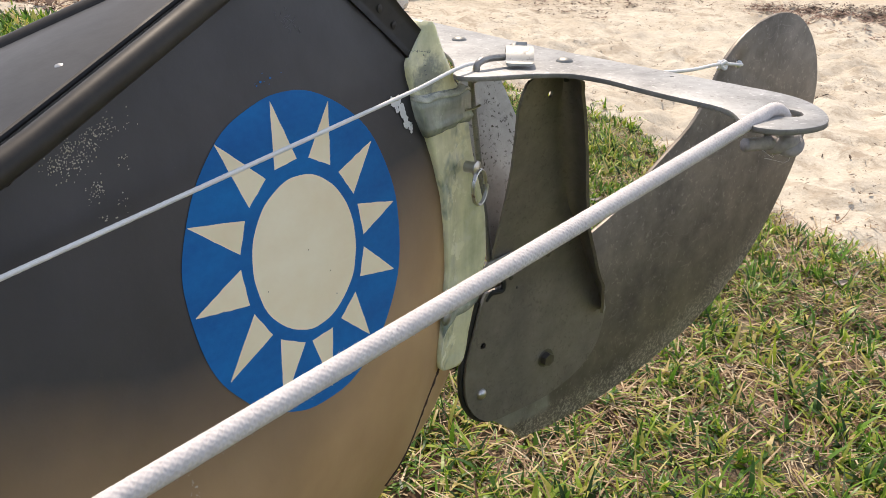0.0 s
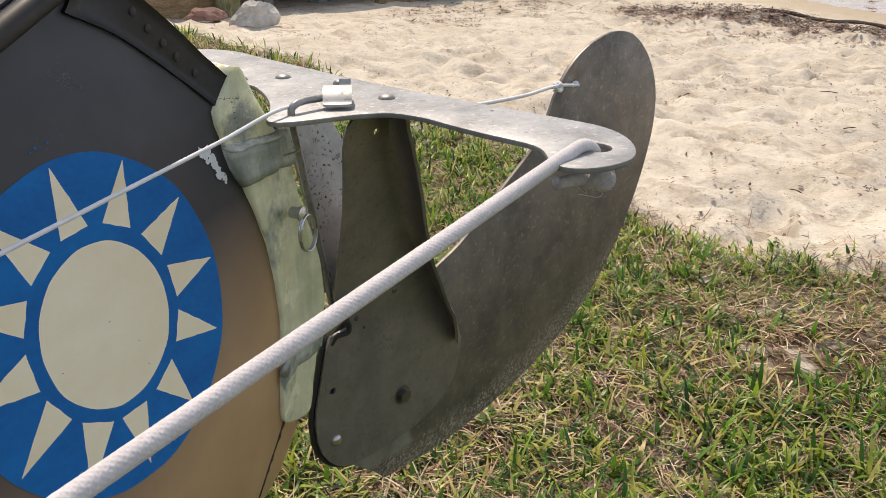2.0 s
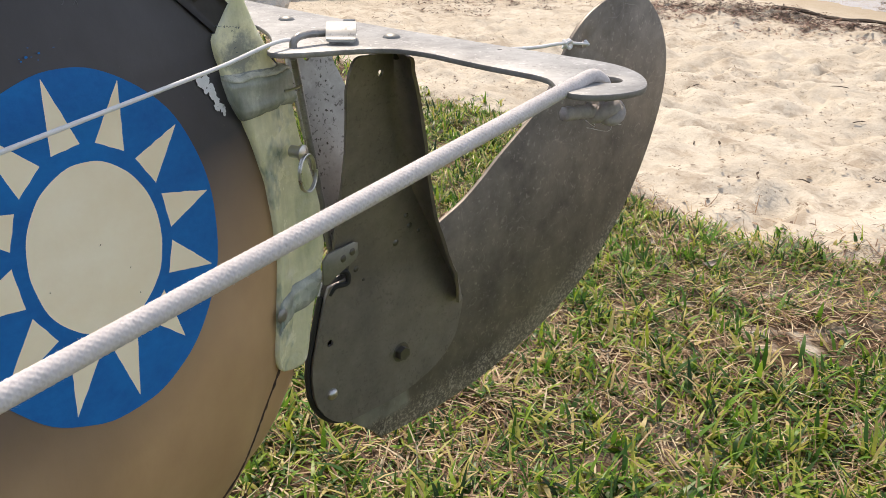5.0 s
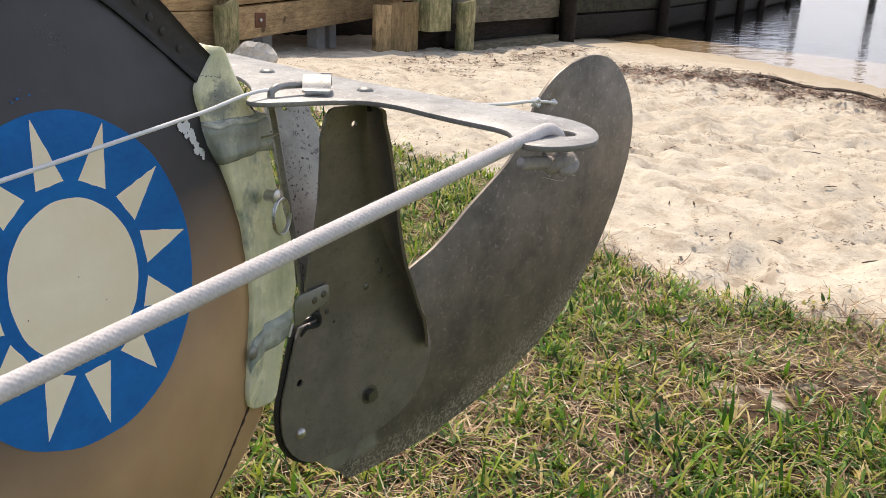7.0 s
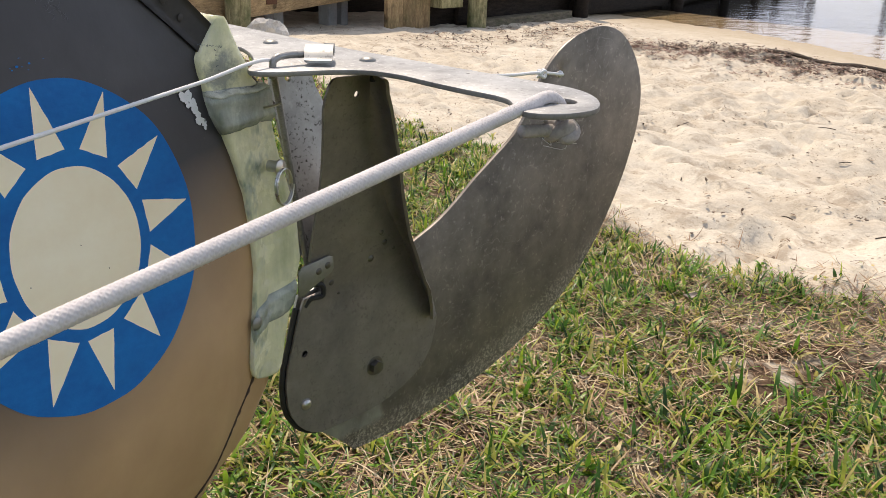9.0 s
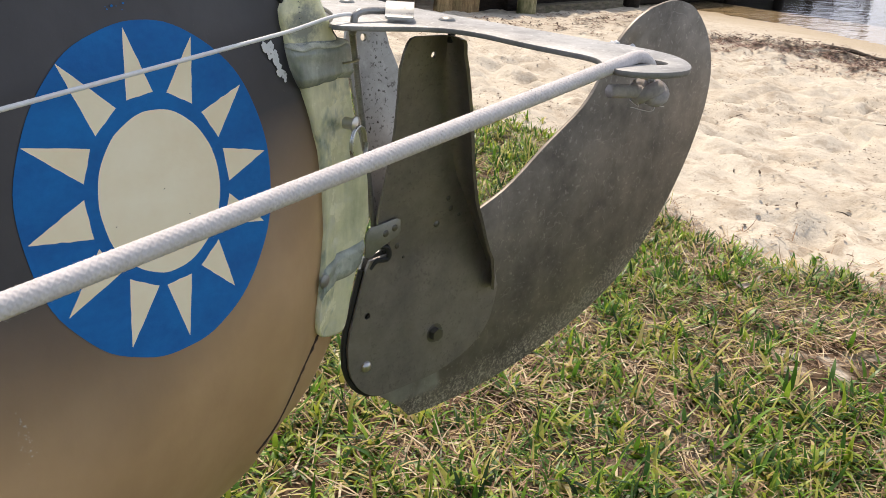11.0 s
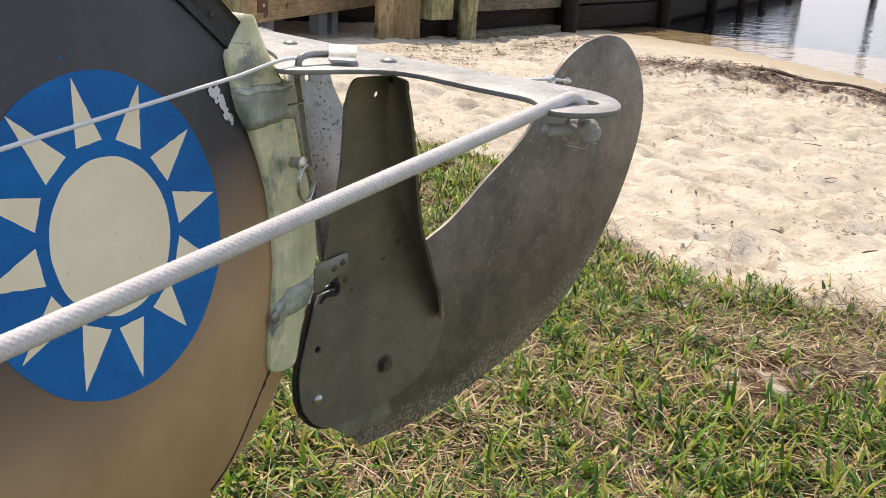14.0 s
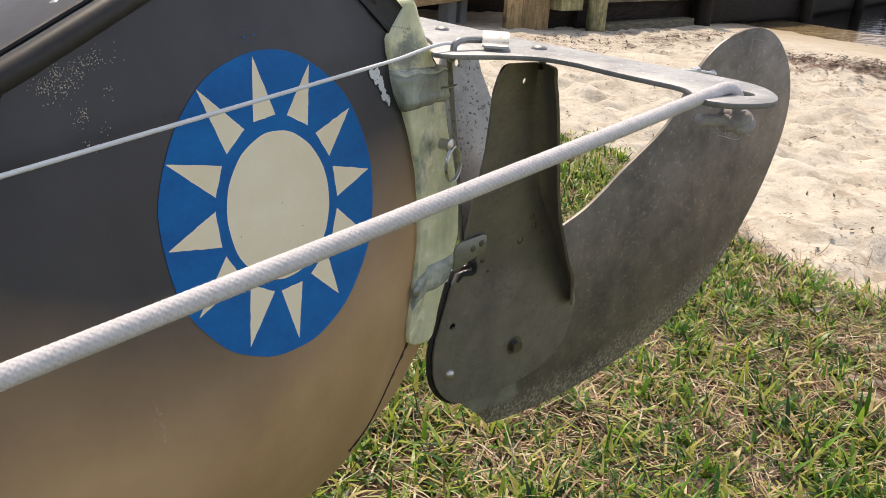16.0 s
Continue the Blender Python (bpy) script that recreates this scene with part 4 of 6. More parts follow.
wrap("lower_band", [(0.286 + 0.0185 * k / 12, min(1.0, 0.1 + 0.35 * k, 0.1 + 0.35 * (12 - k))) for k in range(13)], 0.0022, M_CLOTH, fitting, "", 0.22, 0.0006)
rnd_ink = random.Random(9)
for i in range(15):
    # faint handwriting on the upper lobe, one line across and one down
    u, z = (-0.0425 + 0.0017 * i, 0.4592 - 0.00025 * i) if i < 9 else (-0.0365 + 0.0004 * i, 0.4555 - 0.0026 * (i - 9))
    du, dz = rnd_ink.uniform(-0.0006, 0.0008), rnd_ink.uniform(-0.0008, 0.0008)
    off = 0.0128
    part("ink_mark", tube(spline([(u, -(centre_w(u) + off), z), (u + du, -(centre_w(u + du) + off), z + dz), (u + 0.0012, -(centre_w(u) + off), z - dz * 0.5)], 6), 0.00013, 4), M_INK, fitting)
part("side_screw", moved(dome(0.0046, 0.0017), Matrix.Translation((-0.0185, -0.006, 0.2955)) @ pose(0, 0, 0, 90, 0, 0)), M_LUG, fitting)

pin = thing("clevis_pin", HULL_M @ pose(-0.0045, -0.0125, 0.3895), "steel clevis pin with a split ring through the resin fitting", "pin")
part("shank", moved(tube([(0, 0.004, 0), (0, -0.0025, 0)], 0.0034, 16), Matrix()), M_STEEL, pin)
part("head", moved(dome(0.0046, 0.0012, 3, 18, 0.001), Matrix.Translation((0, -0.0025, 0)) @ pose(0, 0, 0, 90, 0, 0)), M_STEEL, pin)
part("wire_end", tube(spline([(-0.006, 0.002, 0.0342), (-0.002, 0.0, 0.0345), (0.002, -0.001, 0.035), (0.0052, -0.001, 0.0354)], 14), 0.0007, 6), M_STEEL, pin)
part("split_ring", tube([(0.0015 + 0.0075 * math.cos(a), -0.0035 - 0.0012 * a / 6.28, -0.0115 + 0.0105 * math.sin(a)) for a in np.linspace(0, 4 * math.pi, 60)], 0.0007, 7), M_STEEL, pin)

# ---- rudder ----
# Its own frame: x aft along the blade, y away, z up; the hinge lies near x = -0.03.
RUDDER_M = pose(0.031, 0.5443, 0, 0, 0, 41.5)
rudder = thing("rudder", RUDDER_M, "dull grey sheet-metal boat rudder with a crescent blade and tiller yoke", "rudder")
OUTER = [(0.263, 0.443), (0.291, 0.448), (0.322, 0.443), (0.343, 0.429), (0.359, 0.410), (0.369, 0.386), (0.370, 0.359), (0.362, 0.328), (0.347, 0.294), (0.328, 0.264), (0.298, 0.229), (0.266, 0.204), (0.235, 0.188), (0.204, 0.1765),
         (0.175, 0.168), (0.140, 0.160), (0.107, 0.155), (0.076, 0.153), (0.046, 0.1528), (0.026, 0.154)]
INNER = [(0.0187, 0.1628), (0.0031, 0.1765), (-0.010, 0.188), (-0.014, 0.215), (0.0, 0.25), (0.03, 0.277), (0.055, 0.293), (0.083, 0.306), (0.108, 0.3165), (0.128, 0.329), (0.146, 0.342), (0.165, 0.354), (0.194, 0.3745), (0.207, 0.391), (0.218, 0.411), (0.228, 0.4225), (0.245, 0.435), (0.263, 0.443)]


def build_rudder():
    outline = [tuple(p) for p in spline(OUTER, 70)] + [tuple(p) for p in spline(INNER, 50)][:-1]
    blade_bm = upright(sheet_cut(outline, 0.003, 0.0005, [(0.2407, 0.413, 0.003)]))
    part("blade", moved(blade_bm, Matrix.Translation((0, 0.0015, 0))), M_BLADE, rudder, "scratched dark crescent blade with grit along its lower edge")
    # rows of the cheeks: height, fore edge, fold, outer edge of the flange
    rows = [(0.1838, -0.001, 0.026, 0.034), (0.1848, -0.0075, 0.036, 0.048), (0.1872, -0.0135, 0.046, 0.059), (0.1915, -0.0195, 0.058, 0.0735), (0.197, -0.0248, 0.068, 0.0845), (0.206, -0.0302, 0.079, 0.0955), (0.215, -0.0330, 0.0860, 0.1015), (0.230, -0.034, 0.0885, 0.1055), (0.242, -0.0325, 0.089, 0.1072), (0.2436, -0.032, 0.1035, 0.0935),
            (0.2558, -0.0285, 0.098, 0.0891), (0.2748, -0.0235, 0.088, 0.0794), (0.283, -0.021, 0.083, 0.0745), (0.290, -0.0185, 0.079, 0.071), (0.2915, -0.004, 0.078, 0.070), (0.303, -0.003, 0.071, 0.0645), (0.315, -0.004, 0.064, 0.058), (0.3165, -0.0165, 0.0625, 0.057),
            (0.325, -0.0165, 0.057, 0.0525), (0.34, -0.0155, 0.047, 0.0465), (0.36, -0.0145, 0.0365, 0.039), (0.379, -0.0145, 0.0285, 0.033), (0.40, -0.0165, 0.021, 0.025), (0.418, -0.019, 0.0165, 0.0175), (0.428, -0.018, 0.0145, 0.0125), (0.433, -0.0165, 0.0135, 0.0112), (0.4355, -0.0145, 0.012, 0.0098), (0.4365, -0.011, 0.010, 0.008)]

    def lean_out(z):
        return 0.0030 + 0.027 * max((z - 0.285) / 0.15, 0.0) ** 1.15

    def cheek(flange, sign, thick=0.0022):
        """A plate of fourteen columns across, the last six turning out into the flange; its two skins lie thick apart."""
        skins = [], []
        for z, l, fold, out in rows:
            line = [(l + (fold - l) * i / 8, lean_out(z)) for i in range(9)]
            deep = flange * (0.45 + 0.55 * float(smoothstep(0.243, 0.275, z))) if z > 0.243 else 0.0
            for k in range(1, 7):
                t = k / 6
                line.append((fold + (out - fold) * t + 0.0035 * math.sin(math.pi * t) * (deep > 0), lean_out(z) + deep * t**1.35))
            p = np.array(line)
            d = np.gradient(p, axis=0)
            nrm = np.stack([-d[:, 1], d[:, 0]], 1) / np.linalg.norm(d, axis=1)[:, None]
            for skin, h in zip(skins, (0.5, -0.5)):
                skin += [(x, -sign * y, z) for x, y in p + nrm * thick * h]
        n, m = 15, len(rows)
        verts, faces, k = skins[0] + skins[1], [], n * m
        for j in range(m - 1):
            for i in range(n - 1):
                a = j * n + i
                faces += [(a, a + 1, a + n + 1, a + n), (k + a, k + a + n, k + a + n + 1, k + a + 1)]
        rims = [j * n for j in range(m)], [j * n + n - 1 for j in range(m)], list(range(n)), list(range((m - 1) * n, m * n))
        faces += [(a, b, k + b, k + a) for rim in rims for a, b in zip(rim, rim[1:])]
        bm = bmesh.new()
        vs = [bm.verts.new(v) for v in verts]
        for f in faces:
            bm.faces.new([vs[i] for i in f])
        return bm

    def drilled(ob, holes):
        """Round holes right through a plate; each is (x, y, z, radius)."""
        bm = bmesh.new()
        for x, y, z, r in holes:
            bmesh.ops.create_cone(bm, cap_ends=True, segments=16, radius1=r, radius2=r, depth=0.016, matrix=Matrix.Translation((x, y, z)) @ pose(0, 0, 0, 90, 0, 0))
        drill = part("drill", bm, M_CUT, ob.parent)
        cut = ob.modifiers.new("holes", "BOOLEAN")
        cut.operation, cut.solver, cut.object = "DIFFERENCE", "EXACT", drill
        bpy.context.view_layer.update()
        done = bpy.data.meshes.new_from_object(ob.evaluated_get(bpy.context.evaluated_depsgraph_get()))
        ob.modifiers.clear()
        done.set_sharp_from_angle(angle=radians(40))
        ob.data = done
        bpy.data.objects.remove(drill)

    near = part("near_cheek", cheek(0.019, 1), M_CHEEK, rudder, "dull olive-grey cheek plate with a bent flange", 50)
    far = part("far_cheek", cheek(0.0, -1), M_SPECK, rudder, "bright cheek plate pitted with dark specks", 50)
    drilled(near, [(0.0047, -lean_out(0.425), 0.425, 0.0021), (-0.0188, -lean_out(0.2503), 0.2503, 0.0024)])
    drilled(far, [(-0.0043, lean_out(0.4274), 0.4274, 0.0024)])
    part("yoke_tab", moved(box(-0.0024, 0.0024, -0.0012, 0.0012, -0.0058, 0.004, 0.0006), Matrix.Translation((0.0145, -0.0325, 0.4378))), M_RUBBER, near, "small dark screw end under the yoke")
    part("edge_strip", tube([(l - 0.0012, 0.0, z) for z, l, _, _ in rows if z < 0.289], 0.0020, 8), M_RUBBER, rudder, "black rubber edging")
    # yoke
    right = [(-0.0695, 0.0275), (-0.0715, 0.0345), (-0.068, 0.0385), (-0.0577, 0.0440), (-0.0404, 0.0500), (-0.0287, 0.0551), (-0.0172, 0.0640), (-0.0125, 0.0800), (-0.0135, 0.1060), (-0.0143, 0.1258), (-0.0138, 0.1442), (-0.0140, 0.1550), (-0.0165, 0.1630), (-0.0225, 0.1705), (-0.0305, 0.1795), (-0.0325, 0.1880), (-0.0288, 0.1945), (-0.0213, 0.1992), (-0.0113, 0.2018),
             (-0.0010, 0.2015), (0.0075, 0.1978), (0.0170, 0.1910), (0.0262, 0.1815), (0.0330, 0.1703), (0.0362, 0.1581), (0.0358, 0.1397), (0.0335, 0.1038), (0.0315, 0.063), (0.0295, 0.022), (0.029, 0.0)]
    left = [(a, -c) for a, c in right[::-1] if c > 0.05 and a > -0.04]
    notch = [(-0.026, -0.05), (-0.030, -0.034), (-0.037, -0.018), (-0.046, -0.002), (-0.056, 0.012), (-0.0655, 0.0235)]
    far_side = [(a, -c) for a, c in right[::-1] if 0.0 < c < 0.05 and a > 0]
    ring = [tuple(p) for p in spline(right, 90)] + [tuple(p) for p in spline([(0.029, 0.0)] + far_side + left + notch + [right[0]], 90)][1:-1]
    yoke_bm = sheet_cut([(a, -c) for a, c in ring], 0.0028, 0.0006, [(0.0015, -0.180, 0.0078), (0.0015, 0.180, 0.0078), (0.0236, -0.1001, 0.0011)])
    yoke = part("yoke", moved(yoke_bm, Matrix.Translation((0, 0, 0.4429))), M_YOKE, rudder, "mottled galvanised tiller yoke, darker grey on its edges and underside")
    yoke.data.materials.append(M_CUT)
    # all faces but the upward ones take the darker grey
    for p in yoke.data.polygons:
        p.material_index = int(p.normal.z < 0.6)
    top = 0.4457
    for a, c in ((0.0008, -0.0523), (0.0056, 0.0374)):
        part("yoke_rivet", moved(dome(0.0050, 0.0024, 5, 18), Matrix.Translation((a, -c, top))), M_LUG, yoke)
    # bent hinge rod, its clip and the lower hinge
    rod = spline([(-0.0105, 0.0, 0.300), (-0.0135, 0.0, 0.3175), (-0.0268, 0.0, 0.396), (-0.0345, -0.002, 0.432), (-0.0385, -0.006, 0.4385), (-0.0480, -0.0185, 0.4398), (-0.0530, -0.0265, 0.4405), (-0.0548, -0.0292, 0.4425), (-0.0550, -0.0296, 0.4462), (-0.0545, -0.0296, 0.4488), (-0.0520, -0.0296, 0.4506), (-0.0480, -0.0292, 0.4512), (-0.0350, -0.0295, 0.4512), (-0.024, -0.0300, 0.4510)], 420)
    turns = [0.00205 + (0.00012 * math.sin(i * 2.1) if p[2] < 0.43 else 0.0) for i, p in enumerate(rod)]
    part("hinge_rod", tube(rod, turns, 12), M_ROD, rudder, "bent dark steel hinge rod, threaded below the yoke")
    clip = rows_bm([(-0.0172, -0.0045, 0.0045), (-0.0168, -0.0062, 0.0062), (-0.0158, -0.0074, 0.0074), (-0.0145, -0.0078, 0.0078), (-0.0135, -0.0078, 0.0078), (-0.012, -0.0078, 0.0078), (-0.006, -0.0078, 0.0078), (0.002, -0.0078, 0.0078), (0.006, -0.0078, 0.0078), (0.009, -0.0078, 0.0078)], 7, lambda s, x, z: 0.0090 - 0.0066 * float(smoothstep(-0.0075, -0.0165, z)) - 0.0060 * float(smoothstep(0.002, 0.009, z)), 0.0013)
    clip = moved(clip, pose(-0.0215, -0.0275, 0.4459, 0, 0, -41) @ Matrix(((1, 0, 0, 0), (0, 0, 1, 0), (0, 1, 0, 0), (0, 0, 0, 1))))
    part("rod_clip", clip, M_CLIP, yoke, "small folded bright clip")
    part("clip_screw", moved(dome(0.0036, 0.0028, 5, 16), Matrix.Translation((0.0120, 0.0120, top))), M_LUG, yoke)
    part("clip_flap", moved(box(-0.0035, 0.0035, -0.0012, 0.0012, 0.0, 0.0052, 0.0006), pose(0.0085, 0.0020, top, -18, 0, -41)), M_CLIP, yoke, "bent-up pale tab")
    lug = [(-0.0275, 0.2965), (-0.0272, 0.3125), (-0.0235, 0.3160), (-0.003, 0.3187), (0.0004, 0.3172), (0.001, 0.3095), (-0.001, 0.3065), (-0.0140, 0.3010), (-0.0235, 0.2960)]
    lug_plate = part("hinge_lug", moved(upright(sheet_cut(lug, 0.0016, 0.0004)), Matrix.Translation((0, -0.0095, 0))), M_LUG, rudder, "grey hinge lug")
    for a, z in ((-0.0115, 0.3098), (-0.0042, 0.3123)):
        part("lug_rivet", moved(dome(0.0026, 0.0014, 3, 12), Matrix.Translation((a, -0.0108, z)) @ pose(0, 0, 0, 90, 0, 0)), M_DARKSTEEL, lug_plate)
    loop_pts = [(-0.0184, -0.003, 0.299), (-0.0105, -0.004, 0.2985), (-0.0046, -0.005, 0.2968), (-0.0037, -0.005, 0.2893), (-0.0139, -0.004, 0.2885), (-0.0175, -0.003, 0.284)]
    part("hinge_eye", tube(spline(loop_pts, 20), 0.0019, 8), M_RUBBER, rudder, "black rubber edging round the hinge notch")
    # pivot bolt, screws and rivets on the near cheek
    hexb = bmesh.new()
    bmesh.ops.create_cone(hexb, cap_ends=True, segments=6, radius1=0.0054, radius2=0.005, depth=0.004)
    part("pivot_bolt", moved(hexb, Matrix.Translation((0.0437, -0.0064, 0.219)) @ pose(0, 0, 0, 90, 0, 0)), M_DARKSTEEL, near, "hexagonal pivot bolt", 20)
    part("washer", moved(dome(0.0075, 0.0006, 2, 20), Matrix.Translation((0.0437, -0.0041, 0.219)) @ pose(0, 0, 0, 90, 0, 0)), M_DARKSTEEL, near)
    part("screw", moved(dome(0.0042, 0.003), Matrix.Translation((-0.0186, -0.0041, 0.212)) @ pose(0, 0, 0, 90, 0, 0)), M_STEEL, near, "bright slotted screw")
    for a, z, r in ((0.0362, 0.3059, 0.0026), (0.0474, 0.3156, 0.0022), (0.043, 0.324, 0.002), (0.0031, 0.2965, 0.0022), (0.010, 0.2865, 0.0012), (0.0565, 0.309, 0.0015)):
        part("rivet", moved(dome(r, 0.001, 3, 12), Matrix.Translation((a, -(lean_out(z) + 0.0011), z)) @ pose(0, 0, 0, 90, 0, 0)), M_DARKSTEEL, near)


build_rudder()


# ---- rope and cords ----
def braided(points, radius, pitch, strands, sides=26):
    """A braided rope: two families of strands wind over one another."""
    p = np.array(points, float)
    n = len(p)
    tang = np.gradient(p, axis=0)
    tang /= np.linalg.norm(tang, axis=1)[:, None]
    length = np.concatenate([[0], np.cumsum(np.linalg.norm(np.diff(p, axis=0), axis=1))])
    side = np.cross(tang, (0, 0, 1.0))
    side /= np.linalg.norm(side, axis=1)[:, None]
    up = np.cross(side, tang)
    ang = np.linspace(0, 2 * math.pi, sides, endpoint=False)
    ph = 2 * math.pi * length[:, None] / pitch
    a1, a2 = np.cos(ph + strands * ang[None]), np.cos(ph - strands * ang[None])
    over = np.sign(np.sin(ph) * np.sin(strands * ang[None]))
    radius = np.broadcast_to(np.asarray(radius, float).reshape(-1, 1), (n, 1))
    h = np.where(over > 0, np.maximum(a1, 0.75 * a2), np.maximum(a2, 0.75 * a1))
    fuzz = np.random.RandomState(3).normal(0, 0.012, h.shape)
    r = radius * (0.957 + 0.048 * h + fuzz)
    verts = p[:, None] + r[..., None] * (np.cos(ang)[None, :, None] * side[:, None] + np.sin(ang)[None, :, None] * up[:, None])
    faces = [(i * sides + k, i * sides + (k + 1) % sides, (i + 1) * sides + (k + 1) % sides, (i + 1) * sides + k) for i in range(n - 1) for k in range(sides)]
    faces += [tuple(range(sides))[::-1], tuple((n - 1) * sides + k for k in range(sides))]
    return verts.reshape(-1, 3), faces


def yoke_place(a, c, z):
    return tuple(RUDDER_M @ Vector((a, -c, z)))


def build_rope():
    rope = thing("steering_rope", pose(0.1452, 0.3905, 0.449), "thick white braided rope knotted through the yoke's end", "rope")
    base = Vector((0.1452, 0.3905, 0.449))
    hole = Vector(yoke_place(0.0005, 0.1805, 0.443))
    first, q = Vector(yoke_place(-0.018, 0.180, 0.4472)), Vector((-0.0828, 0.1537, 0.4073))
    way = (q - first).normalized()
    line = [hole + Vector((0, 0, -0.010)), hole + Vector((0, 0, 0.001)), hole + Vector((-0.004, -0.003, 0.0046))] + [first + way * d for d in (0.004, 0.02, 0.05, 0.1, 0.16, 0.22, 0.28, 0.33, 0.45, 0.6)]
    end = line[-1]
    line += [end + Vector((-0.16, -0.13, -0.075)), Vector((end.x - 0.34, end.y - 0.30, 0.02)), Vector((end.x - 0.6, end.y - 0.5, 0.006))]
    pts = spline([p - base for p in line], 5600)
    pts = np.concatenate([pts[:2700], pts[2700::6]])
    thick = 0.0032 * (1 - 0.08 * np.exp(-((np.arange(len(pts)) / 90.0) ** 2)))
    v, f = braided(pts, thick, 0.0021, 9, 50)
    mesh_ob("line", v, f, M_ROPE, rope)
    # fine loose fibres standing off the braid
    rs = np.random.RandomState(12)
    n = 20000
    at = rs.randint(60, 2690, n)
    c, d = pts[at], np.gradient(pts, axis=0)[at]
    d /= np.linalg.norm(d, axis=1)[:, None]
    out = np.cross(d, rs.normal(0, 1, (n, 3)))
    out /= np.linalg.norm(out, axis=1)[:, None]
    foot = c + out * 0.0030
    tip = c + out * (0.0032 + 0.0008 * rs.uniform(0, 1, n) ** 2)[:, None] + d * rs.uniform(-0.0012, 0.0012, n)[:, None]
    wide = np.cross(tip - foot, out + 0.3)
    wide *= 0.00005 / np.linalg.norm(wide, axis=1)[:, None]
    mesh_ob("fuzz", np.stack([foot - wide, foot + wide, tip], 1).reshape(-1, 3), [(3 * i, 3 * i + 1, 3 * i + 2) for i in range(n)], M_ROPE, rope, smooth=False)
    # stopper knot under the yoke, with a frayed tail
    k = hole - base + Vector((0.0012, -0.0008, -0.0108))
    knot = [k + 0.0046 * Vector((math.cos(a) * (1 + 0.3 * math.cos(1.5 * a)), math.sin(a) * (1 + 0.3 * math.cos(1.5 * a)), 0.55 * math.sin(1.5 * a))) for a in np.linspace(0, 4 * math.pi, 140)]
    v, f = braided(knot, 0.0034, 0.0034, 7, 24)
    mesh_ob("knot", v, f, M_KNOT, rope, "white stopper knot, greyed by the yoke's shade put into its colour")
    tail = spline([k, k + Vector((-0.010, -0.006, 0.001)), k + Vector((-0.021, -0.012, 0.0015))], 40)
    v, f = braided(tail, 0.0031, 0.0034, 7, 24)
    mesh_ob("tail", v, f, M_KNOT, rope)
    rnd = random.Random(2)
    for _ in range(3):
        s = k + Vector((rnd.uniform(-0.022, 0.004), rnd.uniform(-0.008, 0.0), -0.003))
        part("loose_fibre", tube(spline([s, s + Vector((rnd.uniform(-0.006, 0.006), rnd.uniform(-0.004, 0.004), rnd.uniform(-0.004, -0.001))), s + Vector((rnd.uniform(-0.012, 0.012), rnd.uniform(-0.006, 0.006), rnd.uniform(-0.005, -0.001)))], 10), 0.00014, 4), M_ROPE, rope)
    # red whipping thread worked into the braid
    c = first + way * 0.262 - base
    side = way.cross(Vector((0, 0, 1))).normalized()
    upv = side.cross(way)
    for i in range(14):
        s = c + way * (0.0022 * (i % 7) - 0.006)
        a = -0.5 + 0.42 * (i // 7) + 0.2 * (i % 2)
        d = math.cos(a) * side + math.sin(a) * upv
        part("red_thread", tube([s + d * 0.0032 - way * 0.0009, s + d * 0.0035, s + d * 0.0032 + way * 0.0012 + upv * 0.0006], 0.00055, 5), M_STAIN, rope)


build_rope()


def build_cords():
    a = Vector(yoke_place(-0.0555, 0.0280, 0.4495))
    to_world = lambda u, w, z: HULL_M @ Vector((u, -w, z))
    mid = to_world(-0.277, 0.0, 0.4228)
    pts = [a + Vector((0.0015, 0.0035, -0.0006)), a, a.lerp(mid, 0.2), a.lerp(mid, 0.5), a.lerp(mid, 0.8), mid, to_world(-0.45, -0.004, 0.408), to_world(-0.75, -0.012, 0.352)]
    t = thing("guide_cord", Matrix.Translation(a), "thin white cord led from the yoke along the hull", "cord")
    line = spline([Vector(p) - a for p in pts], 500)
    v, f = braided(line, 0.00105, 0.0026, 3, 12)
    mesh_ob("line", v, f, M_CORD, t)
    hole = RUDDER_M @ Vector((0.2407, 0.0, 0.413))
    start = Vector((0.100, 0.522, 0.4385))
    c = thing("lifting_cord", Matrix.Translation(hole), "thin white cord tied through the hole in the blade", "cord")
    end = Vector((0, 0, 0))
    side = RUDDER_M.to_3x3() @ Vector((0, 1, 0))
    line = spline([start - hole, (start - hole) * 0.5 + Vector((0, 0, -0.001)), (start - hole) * 0.12 + Vector((0, 0, 0.0005)), -0.004 * side, 0.004 * side], 160)
    v, f = braided(line, 0.0013, 0.003, 3, 10)
    mesh_ob("line", v, f, M_CORD, c)
    kk = (start - hole) * 0.17
    loop = [kk + 0.0028 * Vector((math.cos(q), math.sin(q), 0.9 * math.sin(1.5 * q))) for q in np.linspace(0, 4 * math.pi, 50)]
    part("knot", tube(loop, 0.0013, 8), M_CORD, c)
    part("stopper", moved(dome(0.003, 0.003), Matrix.Translation(-0.002 * side) @ RUDDER_M.to_3x3().to_4x4() @ pose(0, 0, 0, 90, 0, 0)), M_CORD, c)


build_cords()


# ---- bulkhead at the head of the beach ----
WALL_A = pose(-0.71, 5.0, 0, 0, 0, math.degrees(math.atan2(0.66, 0.751)))
WALL_C = pose(3.306, 9.384, 0, 0, 0, math.degrees(math.atan2(0.845, 0.535)))
WALL_B = pose(0.783, 6.307, 0, 0, 0, math.degrees(math.atan2(0.773, 0.634)))


